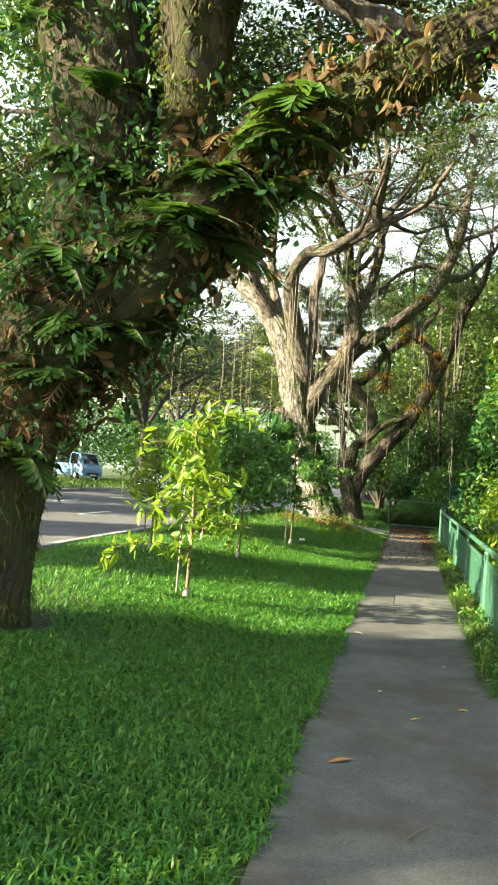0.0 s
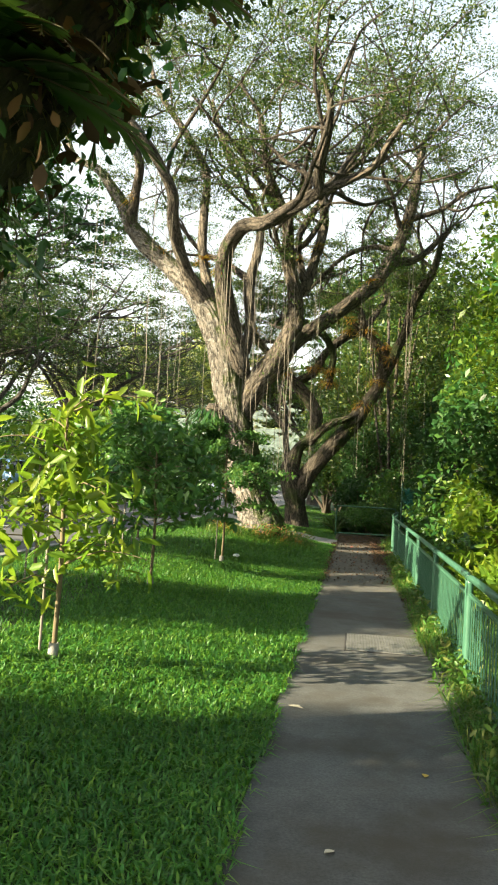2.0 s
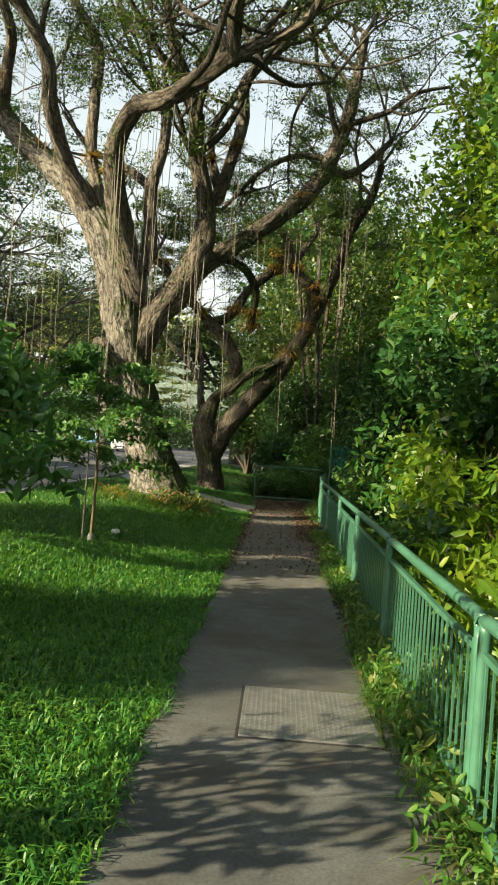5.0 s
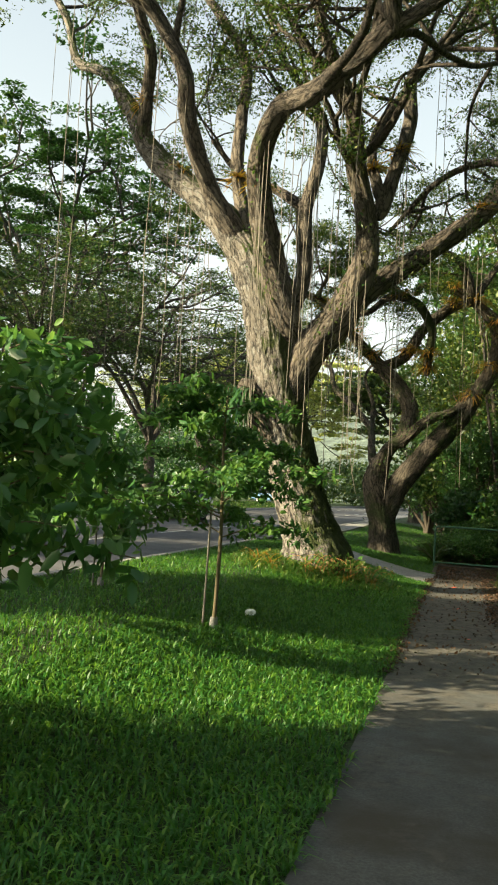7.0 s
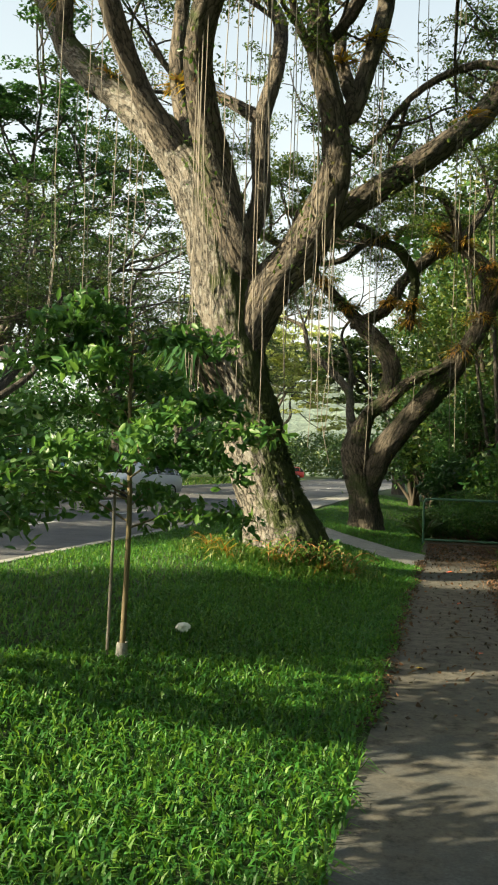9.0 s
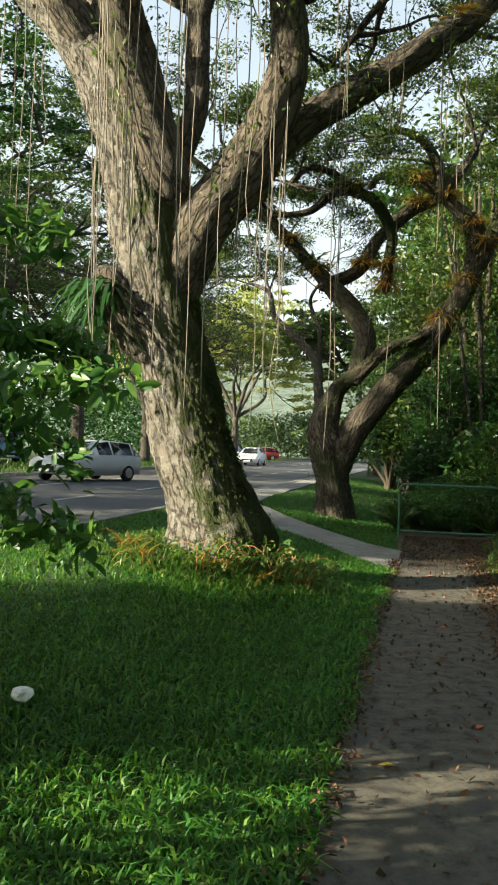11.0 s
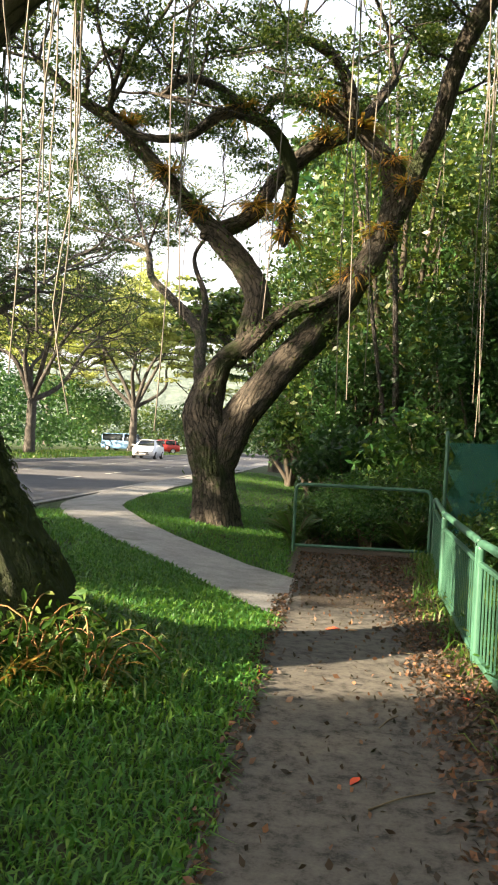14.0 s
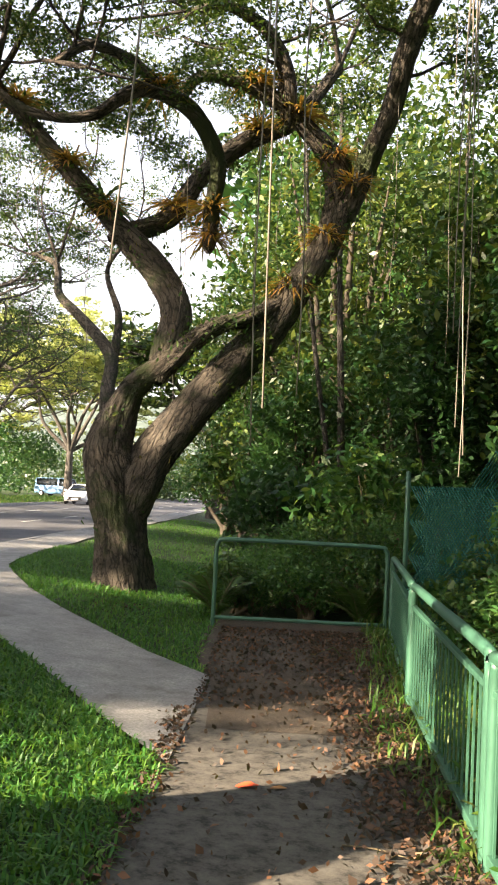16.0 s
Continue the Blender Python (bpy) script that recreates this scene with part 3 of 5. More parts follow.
def barrier():
    t = thing("end_barrier", (0.35, 32.4, 0), "open green pipe barrier across the end of the path", "barrier")
    x0, x1, y, top = -0.62, 1.36, 32.4, 1.02
    fr = [(x0, y, -0.05, 0.026), (x0, y, 0.5, 0.026), (x0, y, top - 0.12, 0.026), (x0 + 0.03, y, top - 0.03, 0.026), (x0 + 0.12, y, top, 0.026), (0.4, y, top + 0.005, 0.026),
          (x1 - 0.12, y, top, 0.026), (x1 - 0.03, y, top - 0.03, 0.026), (x1, y, top - 0.12, 0.026), (x1, y, 0.5, 0.026), (x1, y, -0.05, 0.026)]
    put("frame", mesh("frame", *tube(fr, 10, 0.03), True), GREEN_PAINT, t)
    put("bottom_rail", mesh("bottom_rail", *tube([(x0, y, 0.12, 0.024), (0.4, y, 0.125, 0.024), (x1, y, 0.13, 0.024)], 8, 0.2), True), GREEN_PAINT, t)


barrier()


def net_fence():
    a, b, za, zb = np.array([1.5, 32.0]), np.array([4.3, 27.8]), 1.85, 2.9
    t = thing("netting_fence", (*a, 0), "dark teal netting fence on green posts behind the railing", "fence")
    for k in range(4):
        p = a + (b - a) * k / 3
        top = za + (zb - za) * k / 3
        put("post", mesh("post", *tube([(*p, 0, 0.03), (*p, top / 2, 0.03), (*p, top + 0.04, 0.03)], 8, 0.5), True), GREEN_PAINT, t)
    L = np.linalg.norm(b - a)
    u = (b - a) / L
    pieces = []
    for sgn in (1, -1):
        for k in range(-72, 170):
            s0 = k * 0.045
            pts = []
            for w in np.linspace(0, 1, 8):
                s, z = s0 + sgn * w * 2.2 + (2.2 if sgn < 0 else 0), 0.25 + w * 2.6
                if 0 <= s <= L and z <= za + (zb - za) * s / L:
                    pts.append((*(a + u * s), z, 0.0085))
            if len(pts) > 1:
                pieces.append(tube(pts, 3, 0.5))
    tagged(put("netting", mesh("netting", *joined(pieces)), NET_GREEN, t), kind="stuff")


net_fence()


# ---- trees with shaped limbs ----
def limb_tree(name, at, limbs, bark, trunk_bark, label, seed, leaf, sprout, tip_n, radii, size, lengths=(1.6, 3.0), depth=2, skip=(), girth=0.84, leader="A", extra=(), thin=1.0, lift=0.06, flat=0.6):
    rng = np.random.default_rng(seed)
    t = thing(name, at, label, "tree")
    limbs = {key: [(*q[:3], q[3] * (girth if key in ("trunk", leader) else girth * thin)) for q in pts] for key, pts in limbs.items()}
    limbs["trunk"] = limbs["trunk"][:-1] + limbs.pop(leader)[1:]
    for key, pts in limbs.items():
        if key == "trunk":
            first = list(pts)
            first.insert(0, (pts[0][0], pts[0][1], pts[0][2] - 0.5, pts[0][3] * 1.25))
            put("trunk", limb_mesh("trunk", first, 104, 0.07, 0.05, 0.25, seed), trunk_bark, t)
        else:
            p0, p1 = np.array(pts[0]), np.array(pts[1])
            back = p0 - (p1 - p0) / np.linalg.norm((p1 - p0)[:3]) * p0[3] * 1.6
            back[3] = p0[3] * 0.35
            pts = [tuple(back)] + [tuple(q) for q in pts]
            put("limb", limb_mesh("limb", pts, 36, 0.09, 0.055, 0.0, seed + len(key) * 7 + ord(key[0])), bark, t)
    twigs, tips = [], []
    for key, pts in limbs.items():
        if key in skip:
            continue
        c = catmull(pts, 0.45)
        n = len(c)
        for i in range(n):
            f = i / max(1, n - 1)
            if f < (max(sprout, 0.75) if key == "trunk" else sprout) or (f < 0.98 and rng.random() > 0.55):
                continue
            d = c[min(i + 1, n - 1), :3] - c[max(i - 1, 0), :3]
            d /= np.linalg.norm(d)
            for k in range(3 if f > 0.98 else 1):
                side = rng.normal(0, 1, 3)
                side[2] = abs(side[2]) * flat
                grow(c[i, :3], d * 0.5 + side / np.linalg.norm(side) * 0.9, rng.uniform(*lengths), max(0.02, c[i, 3] * 0.5), depth, rng, twigs, tips, lift)
    for q in extra:
        grow(q[:3], (q[3], q[4], 0.3), 1.6, 0.03, 2, rng, twigs, tips, 0.02)
    tagged(put("branchwork", mesh("branchwork", *joined(twigs), True), TWIG_BARK, t), kind="stuff")
    crown = put("crown", mesh("crown", *foliage(tips, tip_n, radii, size, rng, aspect=0.42, up=0.45)), leaf, t)
    tagged(crown, kind="stuff")
    return t, rng


TREE2 = {
    "trunk": [(-2.41, 24.8, 0.54, 0.79), (-2.5, 24.8, 0.91, 0.6), (-2.71, 24.8, 1.54, 0.52), (-2.98, 24.8, 2.48, 0.48), (-3.17, 24.8, 3.18, 0.49)],
    "A": [(-3.23, 24.8, 3.48, 0.53), (-3.57, 24.8, 5.03, 0.51), (-4.27, 24.9, 6.3, 0.38), (-5.16, 25.2, 7.15, 0.29), (-6.26, 25.6, 8.16, 0.26), (-6.87, 26.0, 9.15, 0.2), (-7.7, 26.4, 10.19, 0.14), (-8.6, 26.8, 10.75, 0.11), (-9.16, 27.2, 12.0, 0.1), (-10.46, 28.0, 13.8, 0.07)],
    "A2": [(-6.45, 25.6, 8.39, 0.2), (-6.25, 25.2, 9.18, 0.17), (-6.08, 24.8, 9.71, 0.15), (-6.2, 24.4, 10.33, 0.13), (-6.37, 24.0, 11.23, 0.09)],
    "B": [(-4.13, 24.8, 6.12, 0.3), (-4.59, 24.3, 6.95, 0.22), (-4.81, 23.6, 7.83, 0.2), (-4.79, 23.2, 8.47, 0.18), (-5.09, 22.8, 9.11, 0.16), (-5.38, 22.4, 9.53, 0.14), (-6.04, 22.0, 10.23, 0.1), (-6.65, 21.5, 10.74, 0.06)],
    "G": [(-3.99, 24.8, 6.31, 0.2), (-4.34, 25.2, 7.48, 0.16), (-4.45, 25.6, 8.71, 0.16), (-4.53, 26.0, 10.0, 0.14), (-5.23, 26.4, 11.24, 0.13), (-6.31, 27.0, 12.84, 0.09), (-6.84, 27.5, 14.48, 0.07)],
    "C": [(-3.1, 24.6, 4.59, 0.36), (-3.48, 24.2, 6.01, 0.3), (-3.46, 23.4, 7.02, 0.27), (-2.96, 22.6, 7.52, 0.24), (-2.31, 22.0, 7.47, 0.21), (-1.55, 21.4, 7.72, 0.2), (-1.11, 21.0, 7.84, 0.18)],
    "C1": [(-1.11, 21.0, 7.84, 0.16), (-1.14, 20.6, 8.18, 0.13), (-0.99, 20.2, 8.65, 0.12), (-0.93, 19.8, 9.2, 0.09), (-1.13, 19.4, 9.67, 0.05)],
    "C2": [(-1.11, 21.0, 7.84, 0.14), (-0.51, 20.8, 8.03, 0.12), (-0.0, 20.6, 8.26, 0.1), (0.28, 20.2, 8.62, 0.08), (0.59, 19.8, 8.97, 0.05)],
    "D": [(-3.06, 24.78, 2.95, 0.34), (-2.96, 24.78, 3.5, 0.40), (-2.70, 24.78, 4.12, 0.42), (-2.19, 24.8, 4.78, 0.41), (-1.79, 24.6, 5.63, 0.32), (-1.78, 24.4, 6.31, 0.25), (-2.0, 24.2, 7.27, 0.22), (-2.03, 24.0, 7.93, 0.19), (-2.27, 23.8, 8.59, 0.16), (-2.61, 23.6, 9.43, 0.12), (-2.76, 23.4, 10.42, 0.08), (-3.26, 23.0, 11.12, 0.05)],
    "D2": [(-1.55, 24.5, 6.53, 0.17), (-1.38, 24.8, 7.34, 0.17), (-1.2, 25.2, 8.33, 0.17), (-1.23, 25.4, 9.23, 0.15), (-0.74, 25.6, 9.9, 0.13), (-0.19, 25.8, 10.58, 0.11), (0.15, 26.0, 11.8, 0.08)],
    "D3": [(-1.56, 24.5, 6.72, 0.13), (-1.82, 25.0, 7.64, 0.12), (-1.73, 25.4, 8.45, 0.11), (-1.12, 25.8, 9.52, 0.09), (-0.49, 26.2, 10.52, 0.06)],
    "E": [(-2.35, 24.9, 4.66, 0.34), (-1.68, 25.4, 5.46, 0.28), (-0.98, 26.0, 6.11, 0.26), (-0.24, 26.6, 6.85, 0.25), (0.3, 27.2, 7.51, 0.25), (0.94, 27.8, 8.93, 0.23), (1.23, 28.2, 10.34, 0.19), (1.43, 28.6, 11.94, 0.14)],
    "E2": [(0.3, 27.2, 7.51, 0.19), (0.75, 27.6, 8.08, 0.18), (1.39, 28.0, 8.32, 0.13), (2.23, 28.4, 9.23, 0.09)],
    "F": [(-3.25, 24.9, 4.5, 0.24), (-2.98, 25.2, 5.52, 0.2), (-3.14, 25.8, 6.93, 0.19), (-2.99, 26.2, 8.03, 0.17), (-3.06, 26.6, 8.97, 0.15), (-3.44, 27.0, 9.74, 0.11), (-4.24, 27.4, 11.06, 0.08), (-4.86, 28.0, 12.94, 0.06)],
    "F2": [(-3.15, 25.8, 7.03, 0.14), (-3.89, 26.2, 7.58, 0.11), (-4.69, 26.6, 8.04, 0.09), (-5.45, 27.0, 8.93, 0.06)],
}
TREE3 = {
    "trunk": [(-2.16, 35.0, 0.34, 0.47), (-2.2, 35.0, 0.93, 0.42), (-2.32, 35.0, 1.58, 0.44), (-2.44, 35.0, 2.16, 0.38), (-2.52, 35.0, 2.74, 0.3)],
    "R": [(-2.16, 35.0, 1.26, 0.38), (-1.8, 35.0, 2.02, 0.35), (-1.22, 35.0, 2.81, 0.33), (-0.48, 35.2, 3.71, 0.32), (0.15, 35.4, 4.65, 0.29), (0.64, 35.6, 5.52, 0.25), (0.82, 35.8, 6.4, 0.25), (0.67, 35.8, 6.99, 0.24)],
    "R2": [(0.85, 35.7, 5.96, 0.21), (1.2, 35.6, 6.8, 0.19), (1.51, 35.2, 7.53, 0.18), (1.65, 34.8, 8.21, 0.18), (1.91, 34.4, 8.85, 0.18), (2.32, 34.0, 9.52, 0.15), (2.51, 33.6, 10.36, 0.11)],
    "S": [(0.68, 35.8, 6.95, 0.2), (0.28, 35.6, 7.26, 0.16), (-0.12, 35.4, 7.56, 0.14), (-0.7, 35.2, 7.8, 0.13), (-1.37, 35.0, 7.81, 0.1), (-1.62, 35.0, 7.54, 0.07)],
    "S2": [(-0.08, 35.4, 7.52, 0.16), (-0.15, 35.2, 8.09, 0.14), (-0.48, 35.0, 8.59, 0.11), (-1.06, 34.6, 8.69, 0.08), (-1.53, 34.4, 8.47, 0.05)],
    "L": [(-2.46, 35.0, 2.58, 0.27), (-2.16, 35.0, 3.01, 0.22), (-1.62, 34.9, 3.44, 0.18), (-1.06, 34.8, 3.91, 0.15), (-0.5, 34.95, 4.15, 0.13), (0.0, 35.2, 4.45, 0.11)],
    "M": [(-1.72, 35.0, 3.45, 0.25), (-1.6, 35.2, 4.18, 0.27), (-1.89, 35.4, 4.82, 0.25), (-2.36, 35.4, 5.33, 0.23), (-2.74, 35.4, 5.71, 0.18), (-3.3, 35.2, 6.28, 0.16), (-3.89, 35.0, 6.88, 0.14), (-4.2, 34.8, 7.22, 0.13), (-4.83, 34.6, 7.53, 0.1), (-5.64, 34.4, 8.16, 0.07)],
    "N": [(-2.54, 35.4, 5.45, 0.16), (-1.87, 35.8, 5.88, 0.17), (-1.41, 36.2, 6.74, 0.17), (-0.71, 36.4, 7.42, 0.17), (0.02, 36.6, 7.87, 0.14), (0.76, 37.0, 9.03, 0.11)],
    "P": [(-1.2, 35.6, 5.44, 0.12), (-1.17, 35.4, 5.91, 0.14), (-1.1, 35.2, 6.55, 0.14), (-1.38, 35.0, 7.11, 0.14), (-1.75, 34.8, 7.35, 0.13), (-2.31, 34.6, 7.36, 0.11), (-2.9, 34.4, 6.87, 0.09), (-3.66, 34.2, 6.79, 0.07), (-4.27, 34.0, 7.09, 0.05)],
    "P2": [(-1.84, 34.8, 7.37, 0.11), (-2.34, 34.4, 7.69, 0.09), (-2.87, 34.0, 7.71, 0.08), (-3.22, 33.6, 7.25, 0.06)],
    "K": [(-2.38, 35.15, 2.2, 0.2), (-2.62, 35.6, 2.75, 0.15), (-2.73, 36.0, 3.1, 0.13), (-2.92, 37.0, 3.8, 0.12), (-3.63, 38.0, 4.56, 0.11), (-4.4, 39.0, 5.29, 0.09), (-4.76, 40.0, 6.1, 0.07), (-5.55, 41.0, 6.59, 0.05)],
    "K2": [(-2.87, 37.0, 3.71, 0.09), (-2.93, 37.6, 4.62, 0.07), (-3.27, 38.0, 5.53, 0.05), (-2.89, 38.0, 6.18, 0.04)],
}
TREE1 = {
    "trunk": [(-3.52, 6.9, 0.14, 0.5), (-3.42, 6.9, 0.72, 0.4), (-3.36, 6.9, 1.44, 0.4), (-3.23, 6.9, 2.16, 0.44), (-2.94, 6.9, 2.66, 0.56), (-2.63, 6.9, 3.15, 0.73)],
    "H": [(-2.62, 6.9, 3.05, 0.56), (-2.08, 6.8, 3.37, 0.5), (-1.57, 6.7, 3.82, 0.37), (-1.13, 6.6, 4.21, 0.33), (-0.61, 6.4, 4.45, 0.28), (-0.05, 6.2, 4.67, 0.25), (0.47, 6.0, 4.86, 0.21), (0.96, 5.8, 5.07, 0.18), (1.41, 5.6, 5.18, 0.13)],
    "V": [(-1.91, 6.7, 3.35, 0.28), (-1.88, 6.7, 3.9, 0.2), (-1.87, 6.6, 4.37, 0.22), (-1.84, 6.5, 4.82, 0.29), (-1.82, 6.4, 5.26, 0.34), (-1.79, 6.2, 5.8, 0.32), (-1.83, 5.8, 6.57, 0.25)],
    "W": [(-2.85, 7.0, 3.07, 0.45), (-2.78, 7.0, 3.65, 0.46), (-2.76, 7.0, 4.24, 0.5), (-2.8, 7.0, 4.88, 0.54), (-3.0, 7.0, 5.64, 0.52), (-3.4, 7.0, 6.66, 0.36), (-3.94, 7.0, 8.25, 0.25)],
}


big_tree, rng2 = limb_tree("rain_tree", (-2.41, 24.8, 0.5), TREE2, BARK, TRUNK_BARK, "large old rain tree with lichen-grey bark and hanging aerial roots", 5, RAIN_LEAF, 0.5, 160000, (0.45, 0.45, 0.09), 0.076, (2.0, 3.8), thin=0.87, lift=0.03, flat=0.45)
bend_tree, rng3 = limb_tree("twisted_tree", (-2.16, 35.0, 0.3), TREE3, TWISTED_BARK, TWISTED_BARK, "twisted forked tree with dry orange epiphytes on its limbs", 8, RAIN_LEAF, 0.75, 95000, (0.42, 0.42, 0.12), 0.088, (1.8, 3.2), skip=("R", "trunk", "P", "S"), girth=0.9, leader="L",
                             extra=[(-0.2, 35.2, 8.1, -1, -0.6), (-0.3, 35.1, 8.4, 0.6, 0.3), (0.0, 36.6, 7.9, 0.6, 1), (1.7, 34.8, 8.3, -0.8, -0.6), (1.6, 35, 7.9, 1, 0.3), (1.9, 34.4, 8.9, 1, -0.6), (1.9, 34.4, 8.9, -1, -0.8), (-1.1, 34.6, 8.7, -0.7, -0.8), (-2.9, 34, 7.7, -0.6, -0.8), (0.7, 37, 9, 0.2, 1), (0.5, 36.9, 8.6, -1, 0.2)])
near_tree, rng1 = limb_tree("fern_covered_tree", (-3.39, 6.9, 0.14), TREE1, MOSSY_BARK, MOSSY_BARK, "massive mossy tree overgrown with ferns beside the path", 3, RAIN_LEAF, 0.5, 64000, (0.6, 0.6, 0.35), 0.08, (1.6, 3.0), girth=0.9, leader="H",
                            extra=[(-3.5, 6.6, 6.6, -1, -0.6), (-3.6, 6.8, 7.0, -1, -0.4), (-3.4, 7.3, 5.9, -1, 0.9), (-3.3, 7.3, 5.3, -0.9, 1), (-3.0, 7.0, 4.6, -1, 0.6), (-3.0, 7.2, 5.2, -1, 1), (-2.9, 7.2, 5.6, -0.6, 1), (-3.1, 7.0, 5.9, -1, -0.3), (-2.6, 7.2, 5.4, 0.5, 1), (-3.2, 7.2, 6.3, -0.8, 0.8), (-2.7, 7.1, 4.9, 0.2, 1), (-1.9, 6.7, 5.2, 0.6, 1), (-1.9, 6.7, 5.6, 1, 0.4)])


def aerial_roots(tree, limbs, keys, count, rng, low):
    for k in range(count):
        c = catmull(limbs[keys[k % len(keys)]], 0.2)
        p = c[int(rng.uniform(0.15, 0.95) * (len(c) - 1)), :3]
        z1 = rng.uniform(*low)
        if z1 > p[2] - 0.8:
            continue
        n = 6
        pts = [(p[0] + rng.normal(0, 0.006) * i, p[1] + rng.normal(0, 0.006) * i, p[2] + (z1 - p[2]) * i / n, 0.006 - 0.0015 * i / n) for i in range(n + 1)]
        put("aerial_root", mesh("aerial_root", *tube(pts, 4, 0.5), True), ROOT, tree)


aerial_roots(big_tree, TREE2, ["C", "D", "E", "B", "D", "C", "D2", "A"], 76, rng2, (1.6, 5.0))
aerial_roots(bend_tree, TREE3, ["R2", "M", "N", "S"], 14, rng3, (2.5, 5.0))


# ---- epiphytes ----
def tuft(name, p, n, length, material, seed, label, parent_like="fern", pairs=12, width=0.29, full=0.42, droop=0.9, group="epiphytes", rise=(0.1, 1.0)):
    """A plant of arching fronds that sits on a limb."""
    rng = np.random.default_rng(seed)
    t = thing(name, p, label, parent_like, group)
    for k in range(n):
        a = rng.uniform(0, 2 * math.pi)
        way = (math.cos(a), math.sin(a), rng.uniform(*rise))
        blade, rib = frond(p, way, length * rng.uniform(0.7, 1.2), rng, pairs, width, droop, full)
        leaf = put("frond", mesh("frond", *blade), material, t)
        put("rib", mesh("rib", *rib, True), STEM, leaf)


def along(limbs, key, f):
    c = catmull(limbs[key], 0.1)
    q = c[int(f * (len(c) - 1))]
    return (float(q[0]), float(q[1]), float(q[2] + 0.6 * q[3]))


k = 0
rf = np.random.default_rng(44)
for key, f0, f1, n in (("trunk", 0.45, 1.0, 18), ("H", 0.02, 0.5, 15), ("W", 0.05, 0.75, 15), ("V", 0.0, 0.2, 3)):
    for i in range(n):
        q = catmull(TREE1[key], 0.1)
        q = q[int((f0 + (f1 - f0) * i / n) * (len(q) - 1))]
        a = rf.uniform(-2.9, -0.2)
        p = (float(q[0] + 0.8 * q[3] * math.cos(a)), float(q[1] + 0.8 * q[3] * math.sin(a)), float(q[2] + q[3] * rf.uniform(-0.7, 0.5)))
        k += 1
        kind = i % 4
        if kind < 3:
            tuft("oakleaf_fern", p, 8, rf.uniform(0.38, 0.7), FERN_LEAF, 100 + k, "green fern with deeply cut drooping fronds growing on the trunk", pairs=9, width=0.30, full=0.95, droop=rf.uniform(0.9, 1.8))
        else:
            tuft("dry_fern", p, 10, 0.42, NEST_LEAF, 100 + k, "brown papery dead fern fronds clinging to the limb", droop=1.6)


def strap_plant(name, p, n, length, width, material, seed, label, droop=0.9, up=0.6, toward=(0, 0, 0), group="epiphytes", category="fern"):
    rng = np.random.default_rng(seed)
    t = thing(name, p, label, category, group)
    tagged(put("foliage", mesh("foliage", *spikes(p, n, length, width, rng, droop, up, toward)), material, t), kind="stuff")


def moss_coat(limbs, keys, n, seed, tree, lean=0.0):
    """Short shaggy moss and rootlets over a limb."""
    rng = np.random.default_rng(seed)
    pieces = []
    for key in keys:
        c = catmull(limbs[key], 0.05)
        for i in range(n):
            q = c[rng.integers(len(c))]
            o = rng.normal(0, 1, 3) + np.array([lean, -0.3 * lean, 0])
            o /= np.linalg.norm(o)
            pieces.append(spikes(q[:3] + o * q[3] * 0.84, 5, rng.uniform(0.05, 0.13) * (0.6 if lean else 1.0), 0.014, rng, 1.6, 0.3, o * 1.2))
    tagged(put("moss", mesh("moss", *joined(pieces)), GREEN_MOSS if lean else (MOSS if seed % 2 else FERN_LEAF), tree), kind="stuff")


def creeper(limbs, spans, size, material, seed, tree, name, reach):
    """Small leaves of climbing plants that mantle a limb, thick in places."""
    rng = np.random.default_rng(seed)
    pts = []
    for key, f0, f1, n in spans:
        c = catmull(limbs[key], 0.05)
        heart = rng.integers(int(f0 * (len(c) - 1)), max(1, int(f1 * (len(c) - 1))), n // 26)
        for h in heart:
            q = c[h]
            o = rng.normal(0, 1, 3)
            o /= np.linalg.norm(o)
            m = q[:3] + o * q[3] * rng.uniform(0.85, 1.0 + reach)
            pts.append(m + rng.normal(0, 0.11, (26, 3)) * np.array([1, 1, 1.3]))
    tagged(put(name, mesh(name, *leaves(np.vstack(pts), size, rng, aspect=0.5, up=0.2, droop=1.2, fine=True)), material, tree), kind="stuff")


creeper(TREE1, (("W", 0.0, 0.95, 9500), ("trunk", 0.62, 1.0, 1800), ("H", 0.0, 0.35, 1300)), 0.08, DARK_LEAF, 78, near_tree, "creeper", 0.9)
creeper(TREE1, (("trunk", 0.6, 1.0, 900), ("H", 0.0, 0.8, 1300), ("V", 0.0, 0.4, 200)), 0.13, NEST_LEAF, 79, near_tree, "dead_fronds", 0.08)
creeper(TREE1, (("H", 0.1, 1.0, 1800), ("V", 0.1, 1.0, 1400), ("trunk", 0.5, 1.0, 700)), 0.05, WEEDS, 80, near_tree, "pale_creeper", 0.12)
moss_coat(TREE1, ("H", "V", "W", "trunk"), 1200, 71, near_tree)
moss_coat(TREE1, ("H", "W", "trunk"), 240, 72, near_tree)
creeper(TREE3, (("R", 0.3, 1.0, 1300), ("M", 0.15, 0.8, 900), ("trunk", 0.4, 1.0, 350), ("L", 0.2, 0.9, 400), ("N", 0.1, 0.9, 500), ("S", 0.1, 0.9, 300)), 0.075, FERN_LEAF, 81, bend_tree, "creeper", 0.15)
creeper(TREE2, (("A", 0.3, 0.55, 500), ("D", 0.1, 0.6, 500), ("E", 0.1, 0.7, 500), ("C", 0.1, 0.5, 300)), 0.075, FERN_LEAF, 82, big_tree, "creeper", 0.1)
moss_coat(TREE3, ("R", "M", "S", "N"), 120, 73, bend_tree)
